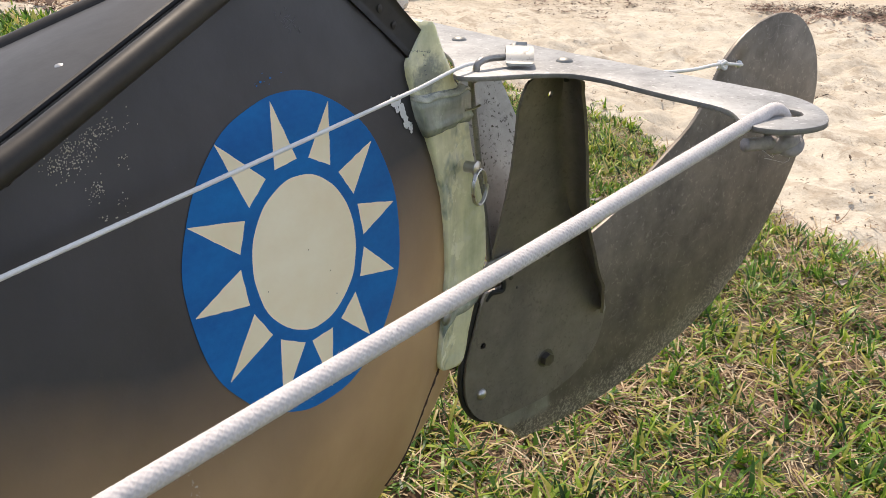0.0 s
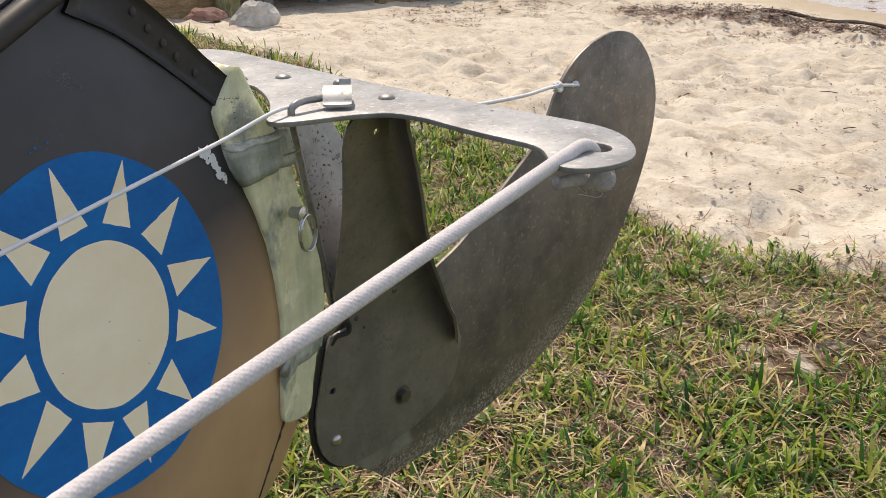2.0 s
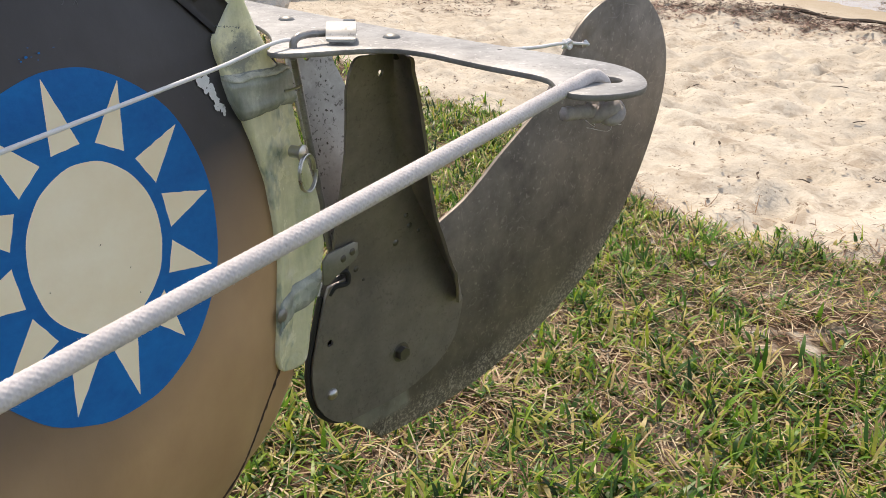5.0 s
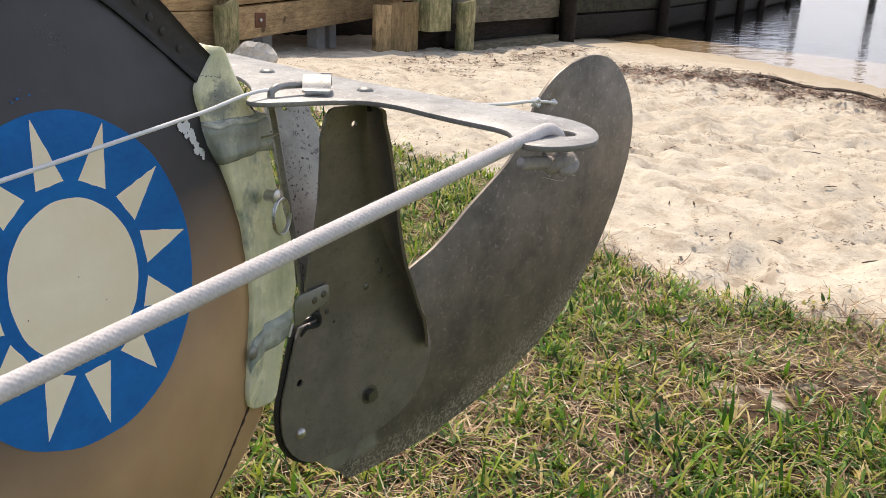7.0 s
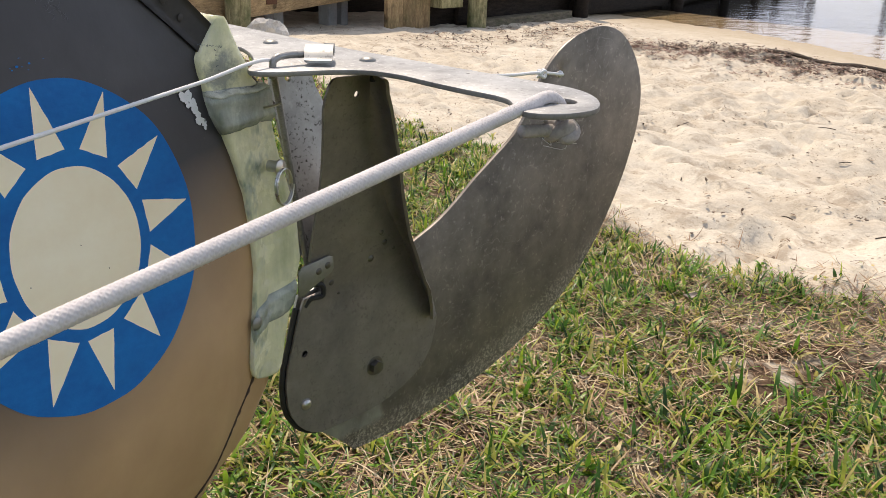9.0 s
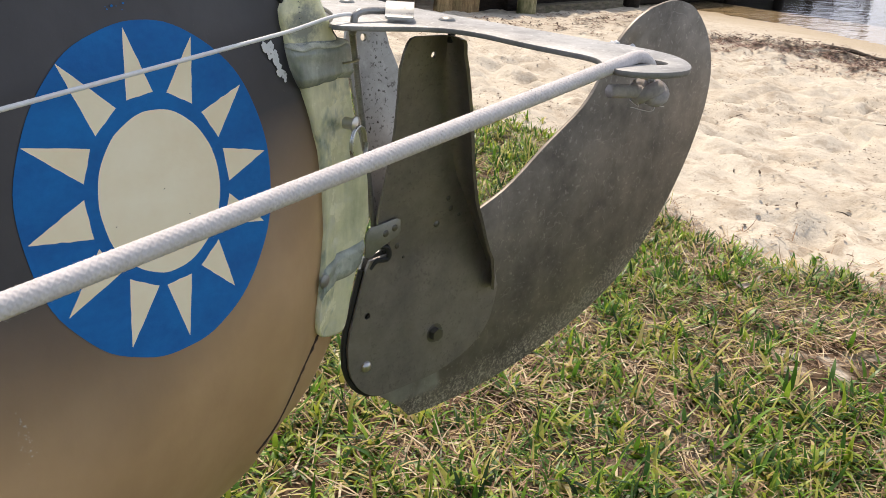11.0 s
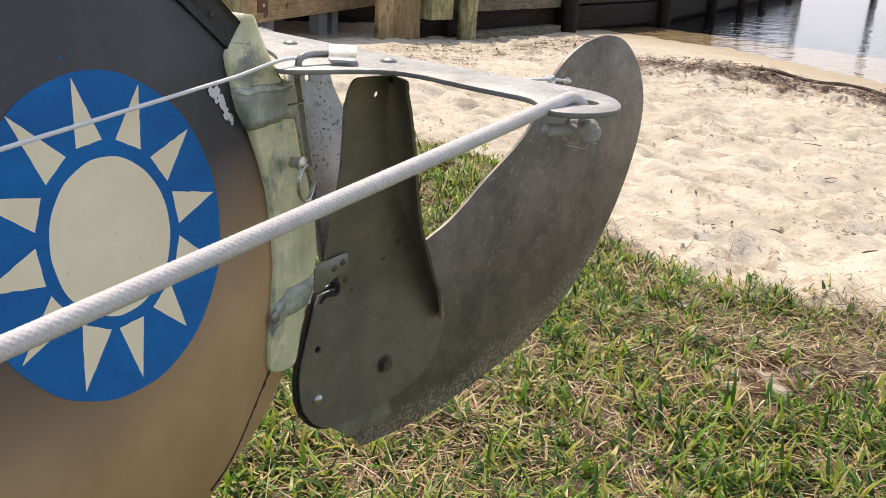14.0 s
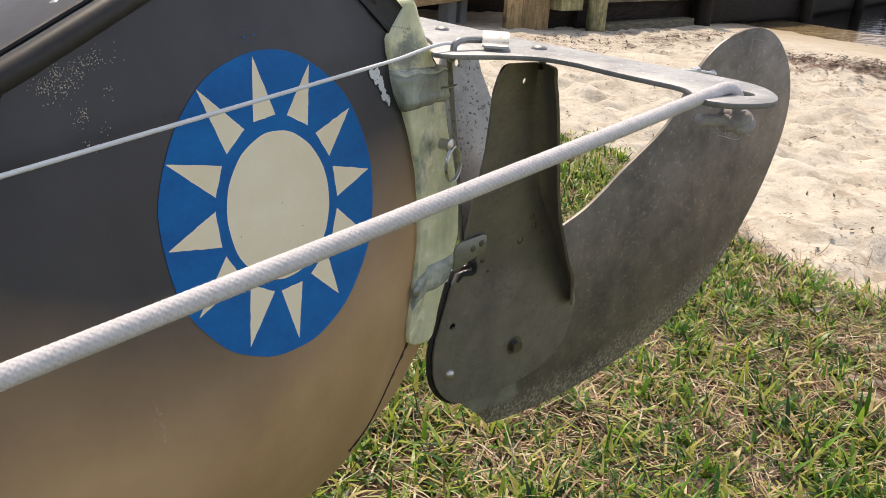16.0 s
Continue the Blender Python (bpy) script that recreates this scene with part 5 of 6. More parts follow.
def pile(m, foot, top, radius, label, mat, seed):
    p = thing("bulkhead_pile", m, label, "post", "bulkhead piles")
    zs = np.linspace(foot, top - 0.006, 14)
    pts = [(0.006 * noise.noise(Vector((z * 2, seed, 0))), 0.006 * noise.noise(Vector((seed, z * 2, 0))), z) for z in zs] + [(0, 0, top)]
    rad = [radius * (1 + 0.05 * noise.noise(Vector((z * 5, seed, 4)))) for z in zs] + [radius * 0.93]
    part("trunk", tube(pts, rad, 22), mat, p, smooth=50)
    return p


def timber(name, m, x, y, z, mat, label, category, seed=0, edge=0.004, wob=0.006):
    ob = part(name, box(*x, *y, *z, edge, wob, seed), mat, smooth=30)
    ob.matrix_world = m
    return tagged(ob, label, category, "bulkhead timbers")


def build_bulkhead():
    pile(WALL_A, -0.5, 0.212, 0.069, "weathered green-brown round wooden pile with a sawn top", M_POST, 1)
    pile(WALL_A @ pose(-1.38, 0.0, 0), -0.5, 0.215, 0.07, "weathered green-brown round wooden pile with a sawn top", M_POST, 2)
    pile(WALL_B, -0.6, 0.208, 0.069, "weathered green-brown round wooden pile with a sawn top", M_POST, 3)
    for i, (wall, d) in enumerate(((WALL_B, 1.66), (WALL_C, 0.0), (WALL_C, 2.7), (WALL_C, 5.2), (WALL_C, 7.6), (WALL_C, 11.9))):
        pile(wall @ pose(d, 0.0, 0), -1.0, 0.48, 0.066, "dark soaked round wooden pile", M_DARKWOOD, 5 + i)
    # planks left of the first pile
    timber("bulkhead_plank", WALL_A, (-1.45, -0.02), (0.075, 0.115), (-0.16, 0.165), M_PLANK, "weathered brown bulkhead plank behind the piles", "plank", 1)
    timber("bulkhead_plank", WALL_A, (-1.45, 0.0), (0.07, 0.12), (0.17, 0.37), M_PLANK, "weathered brown bulkhead plank behind the piles", "plank", 2)
    # long beam running back from the first pile
    b = Vector((-0.657, 5.154, 0.0))
    beam = Matrix.Translation(b) @ pose(0, 0, 0, 0, -1.75, math.degrees(math.atan2(1.4, 0.77)))
    timber("bulkhead_beam", beam, (-0.14, 2.6), (0.0, 0.05), (0.0, 0.186), M_PLANK, "long pale brown beam bolted above the scoured sand", "beam", 3)
    timber("bulkhead_beam", beam, (-0.14, 2.6), (-0.012, 0.055), (0.196, 0.33), M_PLANK, "long pale brown beam bolted above the scoured sand", "beam", 4)
    plate = thing("bolt_plate", beam @ pose(0.20, -0.001, 0.095, 0, 4, 0), "square rusted plate with a bolt on the beam", "plate")
    part("plate", box(-0.052, 0.052, -0.006, 0.0, -0.043, 0.043, 0.002), M_RUST, plate)
    part("bolt_head", moved(dome(0.013, 0.012), Matrix.Translation((0, -0.006, 0)) @ pose(0, 0, 0, 90, 0, 0)), M_STEEL, plate)
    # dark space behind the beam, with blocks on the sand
    # dark backing added to keep sun out; its black stands for deep shade
    timber("rear_planking", WALL_A, (-0.3, 2.6), (1.5, 1.56), (-0.4, 0.425), M_DARKWOOD, "dark backing added for the deep shade behind the open gap", "plank", 6)
    # unseen cover, added to cast shade into the gap below
    timber("dock_decking", WALL_A, (-0.4, 2.5), (0.17, 1.56), (0.43, 0.465), M_PLANK, "unseen brown decking added over the gap to shade it", "decking", 19)
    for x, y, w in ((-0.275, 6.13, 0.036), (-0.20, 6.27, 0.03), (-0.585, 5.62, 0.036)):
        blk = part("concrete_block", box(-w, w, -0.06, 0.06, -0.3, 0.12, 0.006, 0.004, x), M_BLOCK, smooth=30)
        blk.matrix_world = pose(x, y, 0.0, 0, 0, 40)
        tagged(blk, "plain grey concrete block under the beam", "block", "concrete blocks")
    # upright planks and the square timber beside the second pile
    for i, (x0, x1, z1, y0) in enumerate(((1.17, 1.305, 0.185, 0.05), (1.31, 1.435, 0.195, 0.055), (1.44, 1.575, 0.20, 0.06))):
        timber("upright_plank", WALL_A, (x0, x1), (y0, y0 + 0.04), (-0.3, z1), M_UPRIGHT, "upright brown plank with dark stains", "plank", 7 + i)
    timber("square_timber", WALL_A, (1.605, 1.815), (-0.02, 0.16), (0.006, 0.235), M_POST, "greenish square timber end", "timber", 11)
    timber("upright_plank", WALL_A, (1.58, 2.1), (0.20, 0.24), (-0.3, 0.2), M_DARKWOOD, "dark upright plank set back behind the square timber", "plank", 12)
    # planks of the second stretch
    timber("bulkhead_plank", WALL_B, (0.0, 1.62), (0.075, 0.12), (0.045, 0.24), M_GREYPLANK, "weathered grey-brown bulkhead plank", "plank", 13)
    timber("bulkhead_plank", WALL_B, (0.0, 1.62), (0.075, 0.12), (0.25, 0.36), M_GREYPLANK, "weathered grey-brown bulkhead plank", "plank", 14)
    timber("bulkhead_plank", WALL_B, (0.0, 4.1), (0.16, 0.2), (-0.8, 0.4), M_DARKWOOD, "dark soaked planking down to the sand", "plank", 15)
    timber("sill_timber", WALL_B, (0.06, 1.5), (0.0, 0.12), (-0.26, -0.095), M_GREYPLANK, "half-buried sandy sill timber", "timber", 16)
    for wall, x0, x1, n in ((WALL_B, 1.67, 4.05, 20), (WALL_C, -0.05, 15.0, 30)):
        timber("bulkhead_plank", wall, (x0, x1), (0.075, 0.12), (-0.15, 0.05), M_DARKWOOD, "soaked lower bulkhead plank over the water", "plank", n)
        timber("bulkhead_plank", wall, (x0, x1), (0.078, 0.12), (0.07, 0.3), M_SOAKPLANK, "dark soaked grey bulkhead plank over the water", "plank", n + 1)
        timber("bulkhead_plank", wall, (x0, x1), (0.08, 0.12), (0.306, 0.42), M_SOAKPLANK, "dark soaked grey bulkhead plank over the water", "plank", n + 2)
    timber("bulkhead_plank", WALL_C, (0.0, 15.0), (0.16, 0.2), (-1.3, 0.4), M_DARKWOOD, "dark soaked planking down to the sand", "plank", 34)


build_bulkhead()


def build_rock(m, r, label, seed, mat):
    bm = bmesh.new()
    bmesh.ops.create_icosphere(bm, subdivisions=3, radius=1.0)
    for v in bm.verts:
        d = v.co.normalized()
        k = 1 + 0.35 * noise.noise(d * 1.3 + Vector((seed, 0, 0))) + 0.16 * noise.noise(d * 3.4 + Vector((0, seed, 0))) + 0.05 * noise.noise(d * 9) - 0.22 * abs(noise.noise(d * 2.1 + Vector((0, 0, seed))))
        v.co = Vector((d.x * r[0], d.y * r[1], max(d.z, -0.35) * r[2])) * k
    ob = part("rock", bm, mat, smooth=12)
    ob.matrix_world = m
    return tagged(ob, label, "rock", "rocks on the beach")


build_rock(pose(-0.495, 4.42, -0.015, 0, 0, 20), (0.112, 0.085, 0.098), "pale rough limestone rock on the sand by the pile", 2, M_ROCK)
build_rock(pose(-0.77, 4.64, -0.03, 0, 0, 10), (0.10, 0.06, 0.045), "flat reddish-grey stone lying on the sand", 5, M_REDSTONE)

for x, y in ((20.4, 40.2), (23.2, 38.7)):
    p = thing("mooring_pile", pose(x, y, 0), "distant round mooring pile standing in the lake", "post", "mooring piles")
    part("trunk", tube([(0, 0, -1.3), (0.02, 0, 0.3), (0, 0.02, 3.3)], [0.17, 0.16, 0.14], 16), M_DARKWOOD, p)

# a plain dark treeline that closes the place behind the camera
tree_bm = bmesh.new()
ring = [(-26 + 52 * i / 40, -11 - 3.0 * math.sin(math.pi * i / 40)) for i in range(41)]
lo = [tree_bm.verts.new((x, y, -0.2)) for x, y in ring]
hi = [tree_bm.verts.new((x, y - 0.5, 2.4 + 0.9 * noise.noise(Vector((x * 0.45, 0, 0))))) for x, y in ring]
for i in range(40):
    tree_bm.faces.new((lo[i], lo[i + 1], hi[i + 1], hi[i]))
tagged(part("backdrop", tree_bm, M_FARWOOD), "plain dark distant treeline", "backdrop", kind="structure")


# ---- what lies on the beach ----
def flakes(name, places, mat, label, category, seed, size, flat=0.5, broad=(0.12, 0.5), even=1.0):
    """Many little curled leaves and stalks as one stuff."""
    rs = np.random.RandomState(seed)
    n = len(places)
    ang, tilt = rs.uniform(0, 6.28, n), rs.normal(0, flat, n)
    lg, wd = size[0] + (size[1] - size[0]) * rs.uniform(0, 1, n) ** even, rs.uniform(broad[0], broad[1], n)
    verts, faces = np.empty((n, 6, 3)), []
    for k, (s, t) in enumerate(((-1, 0), (-0.35, 1), (-0.3, -1), (0.4, 0.9), (0.35, -0.9), (1, 0))):
        x = lg * s
        y = lg * wd * t * 0.5
        z = np.abs(tilt) * lg * (0.5 + 0.5 * s) + 0.25 * lg * wd * abs(t) * rs.uniform(0, 1, n)
        verts[:, k, 0] = places[:, 0] + x * np.cos(ang) - y * np.sin(ang)
        verts[:, k, 1] = places[:, 1] + x * np.sin(ang) + y * np.cos(ang)
        verts[:, k, 2] = places[:, 2] + z + 0.0035
    for i in range(n):
        b = 6 * i
        faces += [(b, b + 2, b + 1), (b + 1, b + 2, b + 4, b + 3), (b + 3, b + 4, b + 5)]
    ob = mesh_ob(name, verts.reshape(-1, 3), faces, mat, smooth=False)
    return tagged(ob, label, category, kind="stuff")


def surface_z(x, y):
    q = shore_q(x, y)
    on_sand = smoothstep(-0.06, 0.12, lawn_edge(x, y))
    return ground_z(x, y) + sand_relief(x, y) * (0.25 + 0.75 * on_sand) * (1 - 0.9 * smoothstep(3.4, 4.2, q))


def build_litter():
    rs = np.random.RandomState(5)
    x, y = rs.uniform(-1.5, 3.4, 90000), rs.uniform(0.9, 6.4, 90000)
    dens = np.array([noise.noise(Vector((a * 1.7, b * 3.0, 2.0))) for a, b in zip(x, y)])
    keep = (lawn_edge(x, y) > 0) & (dens > rs.uniform(-0.12, 0.6, 90000)) & (0.6 * x + 0.4 * y < 3.7)
    x, y = x[keep][:11000], y[keep][:11000]
    flakes("leaf_litter", np.stack([x, y, surface_z(x, y)], 1), M_DEBRIS, "scattered dark leaf bits and stalks on pale sand", "litter", 6, (0.001, 0.0085), 0.5, (0.2, 0.9), 3.0)
    n = 9000
    x, y = rs.uniform(-3.4, -1.75, n), rs.uniform(3.2, 5.4, n)
    e = lawn_edge(x, y)
    keep = (e > 0.12 + 0.05 * rs.normal(0, 1, n)) & (e < 1.3) & (0.876 * (x + 0.71) - 0.48 * (y - 5.0) < 5)
    x, y = x[keep], y[keep]
    flakes("leaf_mulch", np.stack([x, y, surface_z(x, y) + 0.02 * rs.uniform(0, 1, len(x))], 1), M_ROOT, "reddish-brown leaf mulch beside the lawn", "mulch", 26, (0.008, 0.028), 0.6, (0.3, 0.9))
    # the weed lies in clumps, heaped along the upper ridge and thinning inland
    c = 420
    t, s = rs.uniform(-0.05, 1.15, c), rs.beta(0.9, 1.7, c)
    keys = [0, 0.25, 0.5, 0.75, 1.0]
    ux, uy = np.interp(t, keys, [1.68, 2.13, 2.45, 2.62, 2.78]), np.interp(t, keys, [5.36, 5.45, 5.3, 4.7, 4.2])
    lx, ly = np.interp(t, keys, [1.49, 1.62, 1.78, 2.0, 2.28]), np.interp(t, keys, [4.75, 4.3, 3.95, 3.75, 3.44])
    cx, cy = ux + (lx - ux) * s + 0.5 * np.maximum(t - 1, 0), uy + (ly - uy) * s - 3.0 * np.maximum(t - 1, 0)
    per = (rs.gamma(1.1, 24, c) * (1.15 - 0.75 * s)).astype(int) + 2
    n = per.sum()
    wide = np.repeat(rs.uniform(0.015, 0.07, c), per)
    x, y = np.repeat(cx, per) + rs.normal(0, 1, n) * wide, np.repeat(cy, per) + rs.normal(0, 1, n) * wide
    z = surface_z(x, y) + np.repeat(rs.uniform(0.004, 0.036, c) * (1.1 - 0.9 * s), per) * rs.uniform(0, 1, n)
    ridge = np.repeat(s, per) < 0.34 + 0.14 * rs.normal(0, 1, n)
    at = np.stack([x, y, z], 1)
    flakes("dry_weed", at[ridge], M_WRACK, "long bank of dark dry weed along the shore", "weed", 7, (0.007, 0.030), 0.3, (0.10, 0.55))
    flakes("dry_weed", at[~ridge], M_OLDWEED, "reddish-brown old weed scattered below the dark bank", "weed", 9, (0.005, 0.022), 0.25, (0.12, 0.6))
    c = 240
    t = rs.uniform(0, 1, c)
    cx, cy = np.interp(t, [0, 0.35, 1], [0.2, 0.95, 1.75]) + rs.normal(0, 0.16, c), np.interp(t, [0, 0.35, 1], [4.9, 5.9, 6.5]) + rs.normal(0, 0.42, c)
    per = rs.randint(3, 34, c)
    n = per.sum()
    wide = np.repeat(rs.uniform(0.012, 0.06, c), per)
    x, y = np.repeat(cx, per) + rs.normal(0, 1, n) * wide, np.repeat(cy, per) + rs.normal(0, 0.8, n) * wide
    good = 0.773 * (x - 0.783) - 0.634 * (y - 6.307) > 0.05
    x, y = x[good], y[good]
    flakes("dry_weed", np.stack([x, y, surface_z(x, y) + 0.006 * rs.uniform(0, 1, len(x))], 1), M_WRACK, "thin scatter of dark weed near the bulkhead", "weed", 8, (0.004, 0.019), 0.4, (0.2, 0.7), 1.8)
    # leaf crumbs gathered in the hollows of the trampled sand
    c = 420
    cx, cy = rs.uniform(-0.4, 2.6, c), rs.uniform(1.3, 5.6, c)
    ok = (lawn_edge(cx, cy) > 0.08) & (shore_q(cx, cy) < 3.4)
    cx, cy = cx[ok], cy[ok]
    per = rs.randint(2, 16, len(cx))
    n = per.sum()
    wide = np.repeat(rs.uniform(0.008, 0.05, len(cx)), per)
    x, y = np.repeat(cx, per) + rs.normal(0, 1, n) * wide, np.repeat(cy, per) + rs.normal(0, 1, n) * wide
    flakes("leaf_crumbs", np.stack([x, y, surface_z(x, y)], 1), M_DEBRIS, "small clusters of brown leaf crumbs on pale sand", "litter", 16, (0.0015, 0.008), 0.4, (0.35, 1.0), 2.2)
    pts = [(2.46, 5.22), (2.52, 5.03), (2.60, 4.78), (2.68, 4.40), (2.74, 4.1), (2.80, 3.7)]
    line = spline([(a, b, float(surface_z(np.array([a]), np.array([b]))[0]) + 0.032) for a, b in pts], 50)
    st = part("driftwood_stick", tube(line, [0.0115 - 0.00009 * i + 0.0015 * math.sin(i * 0.9) for i in range(50)], 8), M_STICK)
    tagged(st, "long thin dark driftwood stick lying on dry weed", "stick")
    twigs = [(1.26, 1.75, 30, 0.10), (0.93, 1.66, 120, 0.05), (1.05, 1.5, 15, 0.08), (1.16, 1.42, 160, 0.05), (0.80, 1.95, 70, 0.05), (1.35, 2.2, 10, 0.07), (1.5, 2.6, 150, 0.09), (1.0, 2.5, 40, 0.06), (0.74, 1.55, 5, 0.09), (1.7, 3.1, 170, 0.12), (1.45, 1.7, 145, 0.08), (0.62, 2.2, 100, 0.05)]
    for i, (a, b, turn, lg) in enumerate(twigs):
        z0 = float(surface_z(np.array([a]), np.array([b]))[0]) + 0.004
        lg *= 0.6
        dx, dy = math.cos(radians(turn)) * lg / 2, math.sin(radians(turn)) * lg / 2
        tw = part("twig", tube(spline([(-dx, -dy, 0), (0.05 * dy, -0.05 * dx, 0.002), (dx, dy, 0.0)], 8), [0.0012, 0.0015, 0.0015, 0.0014, 0.0013, 0.0012, 0.0009, 0.0005], 6), M_STICK)
        tw.matrix_world = pose(a, b, z0)
        tagged(tw, "small dark twig lying on pale sand", "twig", "twigs on the sand")


build_litter()


# ---- lawn ----
def ribbons(name, x, y, z, head_a, lean, length, width, curl, mat, label, category, rows=5):
    """Bent tapering blades; all arguments are arrays, one entry a blade."""
    n = len(x)
    v = np.empty((n, rows, 2, 3))
    ca, sa = np.cos(head_a), np.sin(head_a)
    px, pz = np.zeros(n), np.zeros(n)
    step = length / (rows - 1)
    for k in range(rows):
        s = k / (rows - 1)
        w = width * (1 - s**2.2) * 0.5 * (0.75 + 0.6 * s * (1 - s) * 2) + 0.00015
        v[:, k, 0] = np.stack([x + px * ca - w * sa, y + px * sa + w * ca, z + pz], 1)
        v[:, k, 1] = np.stack([x + px * ca + w * sa, y + px * sa - w * ca, z + pz + 0.12 * w], 1)
        a = lean - curl * s
        px, pz = px + step * np.cos(a), np.maximum(pz + step * np.sin(a), 0.001)
    base = (np.arange(n) * rows * 2)[:, None, None]
    k = (np.arange(rows - 1) * 2)[None, :, None]
    quad = (base + k + np.array([0, 1, 3, 2])[None, None]).reshape(-1, 4)
    me = bpy.data.meshes.new(name)
    me.vertices.add(n * rows * 2)
    me.vertices.foreach_set("co", v.ravel())
    me.loops.add(quad.size)
    me.loops.foreach_set("vertex_index", quad.ravel().astype(np.int32))
    me.polygons.add(len(quad))
    me.polygons.foreach_set("loop_start", (np.arange(len(quad)) * 4).astype(np.int32))
    me.update(calc_edges=True)
    me.polygons.foreach_set("use_smooth", [True] * len(quad))
    me.materials.append(mat)
    return tagged(new(name, me), label, category, kind="stuff")


def patch(x, y, scale, seed):
    return np.array([noise.noise(Vector((a * scale, b * scale, seed))) for a, b in zip(x, y)])


def build_lawn():
    rs = np.random.RandomState(8)
    # green tufts
    n = 21000
    x, y = rs.uniform(-0.75, 1.5, n), rs.uniform(0.42, 2.5, n)
    e = lawn_edge(x, y)
    bare = patch(x, y, 3.1, 5.0) + 0.6 * patch(x, y, 8.0, 6.0)
    chance = 1.0 - 0.42 * smoothstep(0.0, 0.5, bare) - 0.45 * dryness(x, y) - 0.3 * dryness(x, y) * smoothstep(-0.1, 0.2, patch(x, y, 16.0, 41.0)) - 0.12 * smoothstep(1.5, 2.05, y) - 0.4 * (1 - 0.7 * smoothstep(1.5, 2.0, y)) * smoothstep(-0.45, -0.2, e) + 0.55 * smoothstep(-0.12, -0.03, e) + 0.25 * smoothstep(0.55, 0.75, x) * smoothstep(-0.3, -0.15, e)
    chance *= 0.34 + 0.8 * smoothstep(-0.28, 0.16, patch(x, y, 13.0, 31.0))
    keep = (e < 0.05 * rs.normal(0.2, 1, n)) & (rs.uniform(0, 1, n) < chance)
    tx, ty = x[keep], y[keep]
    per = rs.randint(3, 13, len(tx))
    bx = np.repeat(tx, per) + rs.normal(0, 0.0065, per.sum())
    by = np.repeat(ty, per) + rs.normal(0, 0.0065, per.sum())
    m = len(bx)
    size = np.repeat(0.6 + 0.85 * rs.uniform(0, 1, len(tx)) ** 1.5, per)
    ribbons("grass", bx, by, surface_z(bx, by), rs.uniform(0, 6.28, m), rs.normal(0.80, 0.40, m), rs.uniform(0.012, 0.041, m) * size * (1 - 0.35 * smoothstep(-0.1, 0.0, lawn_edge(bx, by))), 0.0018 + 0.0048 * rs.uniform(0, 1, m) ** 1.4, rs.uniform(0.1, 1.9, m), M_GRASS, "coarse patchy green lawn grass", "grass")
    # a low mat of fine narrow blades between the tufts
    n = 62000
    x, y = rs.uniform(-0.75, 1.5, n), rs.uniform(0.42, 2.5, n)
    e = lawn_edge(x, y)
    keep = (e < 0.05 * rs.normal(0.0, 1, n)) & (patch(x, y, 4.0, 21.0) - 0.6 * dryness(x, y) - 0.15 * smoothstep(1.5, 2.05, y) > rs.uniform(-0.7, 0.38, n))
    x, y = x[keep], y[keep]
    m = len(x)
    ribbons("grass", x, y, surface_z(x, y) + rs.uniform(0.0, 0.007, m), rs.uniform(0, 6.28, m), np.abs(rs.normal(0.25, 0.3, m)), rs.uniform(0.012, 0.036, m), rs.uniform(0.0010, 0.0030, m), rs.normal(0.5, 0.7, m), M_GRASS, "low mat of fine green and yellow grass", "grass", 4)
    # dry runners and thatch
    n = 230000
    x, y = rs.uniform(-0.75, 1.6, n), rs.uniform(0.42, 3.6, n)
    back, left = smoothstep(1.45, 1.9, y), 1 - smoothstep(0.15, 0.5, x)
    keep = (lawn_edge(x, y) < (0.10 - 0.07 * back) * rs.normal(0.2, 1, n)) & (patch(x, y, 5.0, 9.0) - 0.45 * back - 0.08 * left * (1 - back) + 0.2 * dryness(x, y) - 0.4 * dryness(x, y) * smoothstep(-0.15, 0.15, patch(x, y, 16.0, 41.0)) + 0.15 * smoothstep(0.3, 0.9, x) > rs.uniform(-0.72, 0.36, n))
    x, y = x[keep], y[keep]
    m = len(x)
    ribbons("dry_grass", x, y, surface_z(x, y) + rs.uniform(0.0, 0.006, m), rs.uniform(0, 6.28, m), np.abs(rs.normal(0.12, 0.22, m)), 0.010 + 0.045 * rs.uniform(0, 1, m) ** 1.6, rs.uniform(0.0007, 0.0024, m), rs.normal(0.2, 0.5, m), M_STRAW, "matted dry straw-coloured grass thatch", "grass", 4)
    # roots and straw thrown up along the border with the sand
    n = 80000
    x, y = rs.uniform(-0.1, 1.5, n), rs.uniform(0.7, 2.5, n)
    e = lawn_edge(x, y) + 0.10 * patch(x, y, 6.0, 12.0)
    keep = (np.abs(e) < 0.11 * np.abs(rs.normal(0, 1, n)) * (1 - 0.85 * smoothstep(1.6, 1.9, y))) & (patch(x, y, 4.0, 15.0) > rs.uniform(-0.4, 0.4, n))
    x, y = x[keep], y[keep]
    m = len(x)
    ribbons("dry_roots", x, y, surface_z(x, y) + rs.uniform(0.0, 0.008, m), rs.uniform(0, 6.28, m), np.abs(rs.normal(0.1, 0.2, m)), rs.uniform(0.012, 0.055, m), rs.uniform(0.0006, 0.0020, m), rs.normal(0.2, 0.6, m), M_ROOT, "tangled reddish-brown dry roots along the lawn's ragged border", "dry roots")
    # the rest of the lawn, round the boat and behind
    n = 230000
    x, y = rs.uniform(-5.5, 4.5, n), rs.uniform(-4.0, 3.6, n)
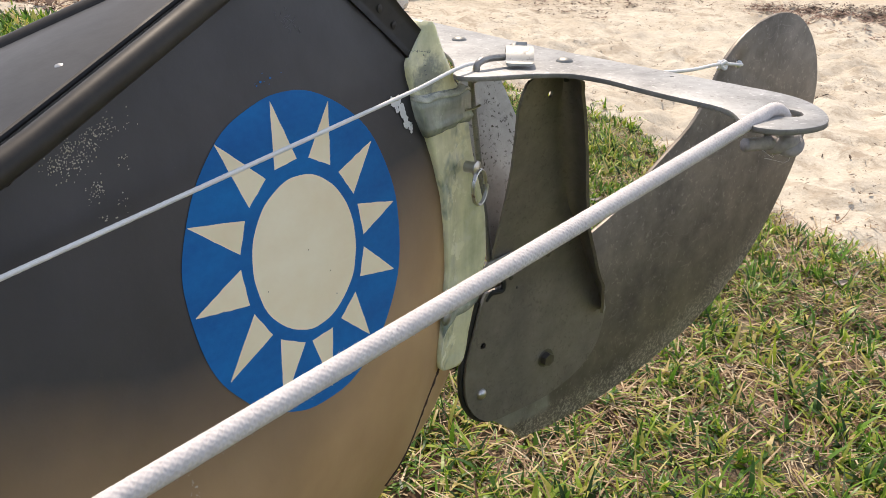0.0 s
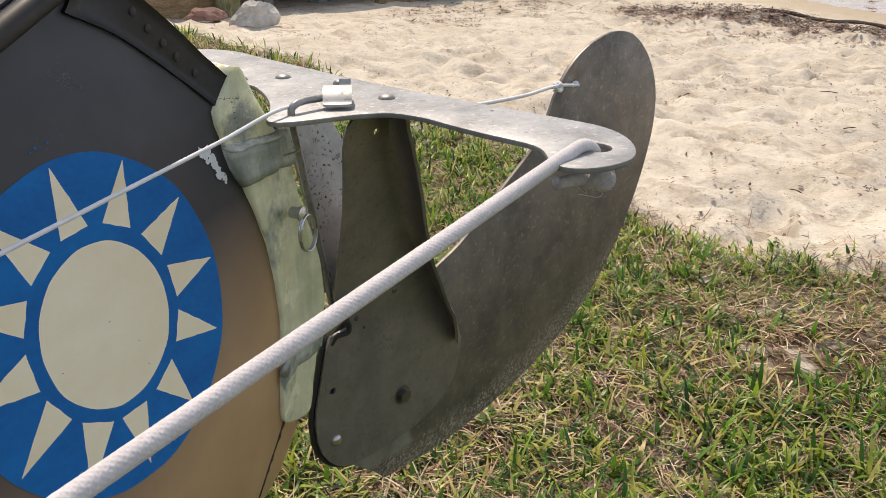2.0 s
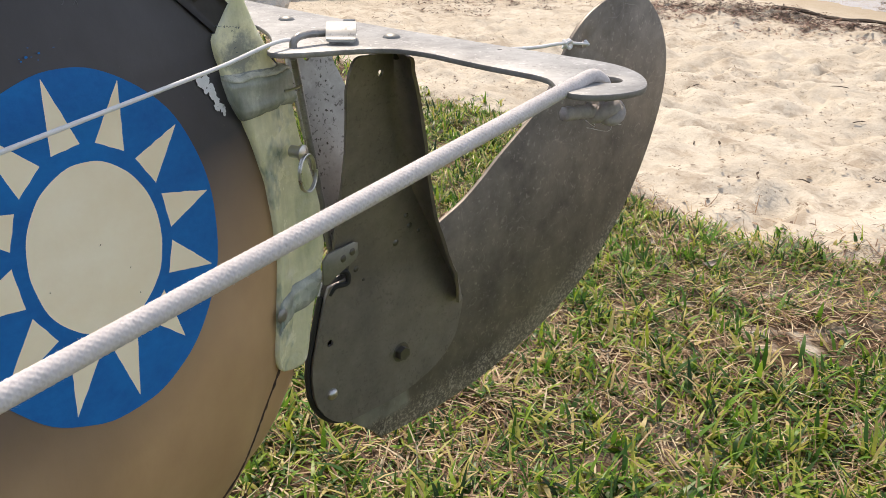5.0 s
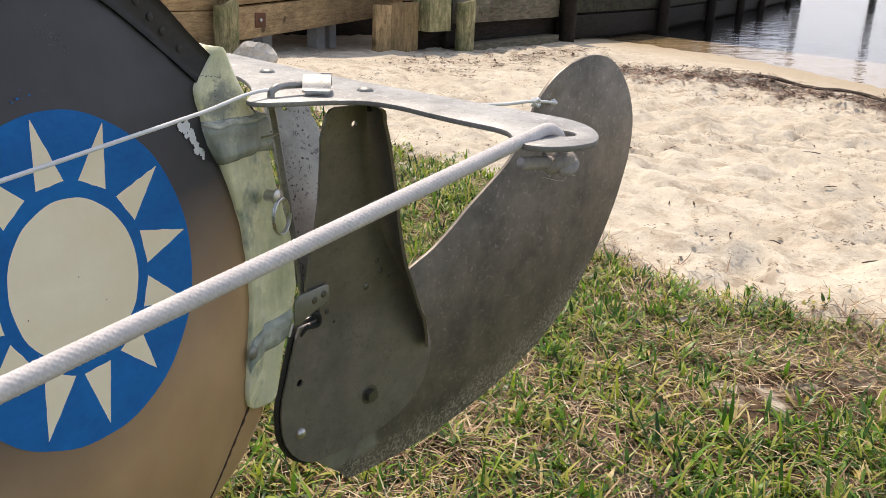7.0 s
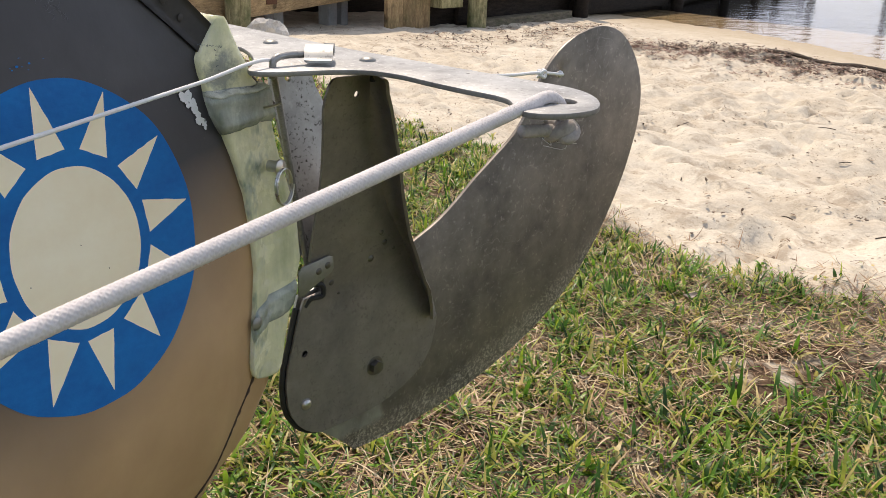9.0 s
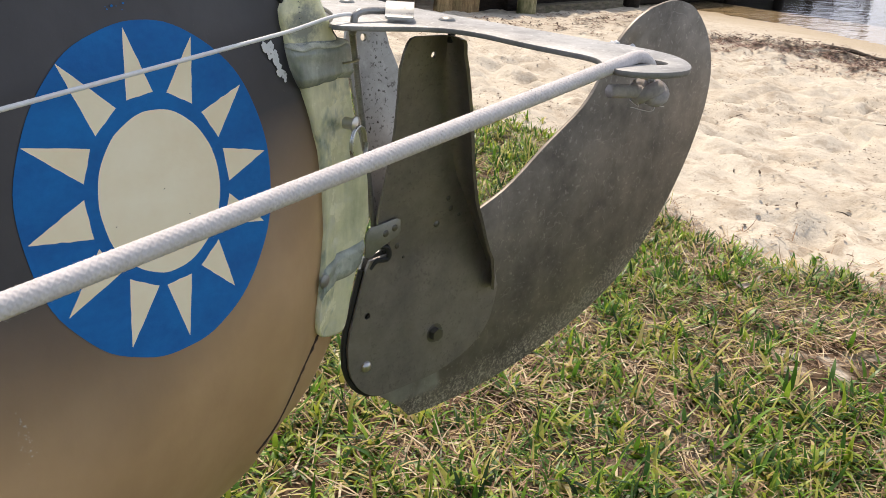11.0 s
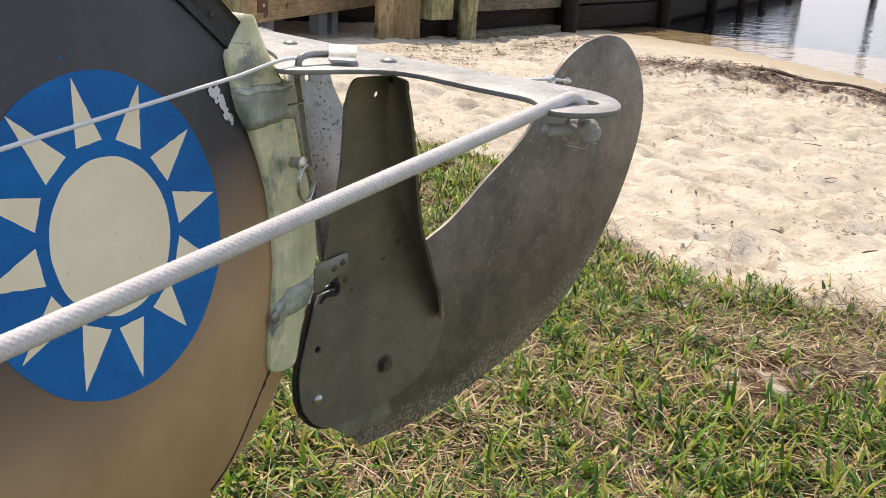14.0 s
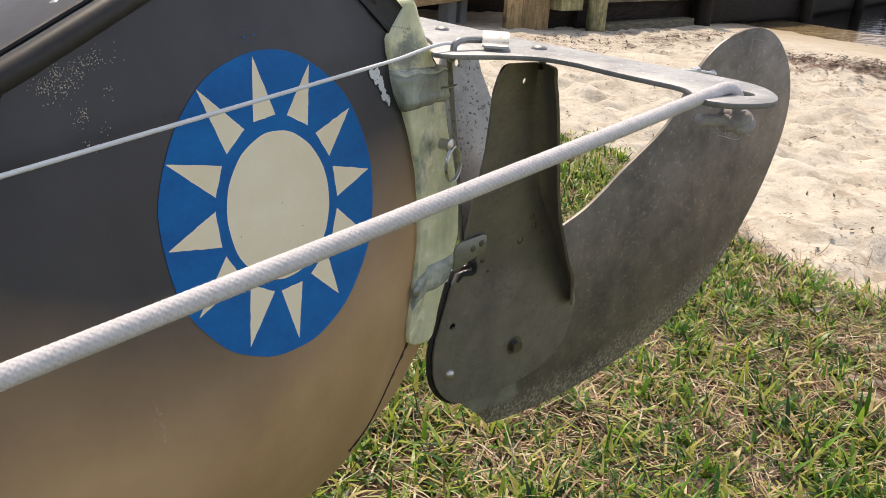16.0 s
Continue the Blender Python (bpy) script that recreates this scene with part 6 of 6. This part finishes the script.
    keep = (lawn_edge(x, y) < -0.05) & ~((x > -0.75) & (x < 1.5) & (y > 0.42) & (y < 2.5)) & ~((x > -1.2) & (y > 2.45)) & (patch(x, y, 1.6, 3.0) > rs.uniform(-0.9, 0.1, n))
    keep &= np.hypot(x - 0.03, y - 0.02) > 0.25
    x, y = x[keep], y[keep]
    m = len(x)
    ribbons("grass", x, y, surface_z(x, y), rs.uniform(0, 6.28, m), rs.normal(0.8, 0.35, m), rs.uniform(0.03, 0.07, m), rs.uniform(0.008, 0.019, m), rs.uniform(0.2, 1.6, m), M_GRASS, "coarse patchy lawn grass round the boat", "grass", 3)
    # coarser grass far off past the hull
    n = 20000
    x, y = rs.uniform(-4.2, 0.25, n), rs.uniform(1.6, 4.4, n)
    keep = (lawn_edge(x, y) < 0.04 * rs.normal(0, 1, n)) & ((x < -0.75) | (y > 2.5))
    x, y = x[keep], y[keep]
    m = len(x)
    ribbons("grass", x, y, surface_z(x, y), rs.uniform(0, 6.28, m), rs.normal(0.95, 0.35, m), rs.uniform(0.02, 0.055, m), rs.uniform(0.003, 0.008, m), rs.uniform(0.2, 1.7, m), M_GRASS, "coarse lawn grass past the boat", "grass", 4)


build_lawn()


# ---- dead leaves in the lawn ----
def build_leaves():
    rnd = random.Random(17)
    n, rows = 5, []
    for k in range(9):
        s = k / 8
        half = 0.0075 * math.sin(math.pi * s) ** 0.7 + 0.0002
        rows.append([(0.034 * (s - 0.5), half * q, 0.0035 * q * q + 0.006 * (s - 0.4) ** 2 * 4) for q in np.linspace(-1, 1, n)])
    verts = [p for r in rows for p in r]
    faces = [(j * n + i, j * n + i + 1, (j + 1) * n + i + 1, (j + 1) * n + i) for j in range(8) for i in range(n - 1)]
    first = None
    count = 0
    while count < 34:
        x, y = rnd.uniform(-0.3, 1.3), rnd.uniform(0.65, 2.1)
        e = float(lawn_edge(np.float64(x), np.float64(y)))
        if e > 0.15 or (x < 0.25 and y < 0.9):
            continue
        z = float(surface_z(np.array([x]), np.array([y]))[0]) + rnd.uniform(0.006, 0.016)
        k = rnd.uniform(0.55, 1.15)
        m = pose(x, y, z, rnd.uniform(-22, 22), rnd.uniform(-22, 22), rnd.uniform(0, 360)) @ Matrix.Diagonal((k, k * rnd.uniform(0.7, 1.2), k, 1))
        if first is None:
            first = mesh_ob("dead_leaf", verts, faces, M_LEAF)
            first.matrix_world = m
            tagged(first, "small curled pale brown dead leaf in the grass", "leaf", "dead leaves")
        else:
            copy_thing(first, m)
        count += 1


build_leaves()
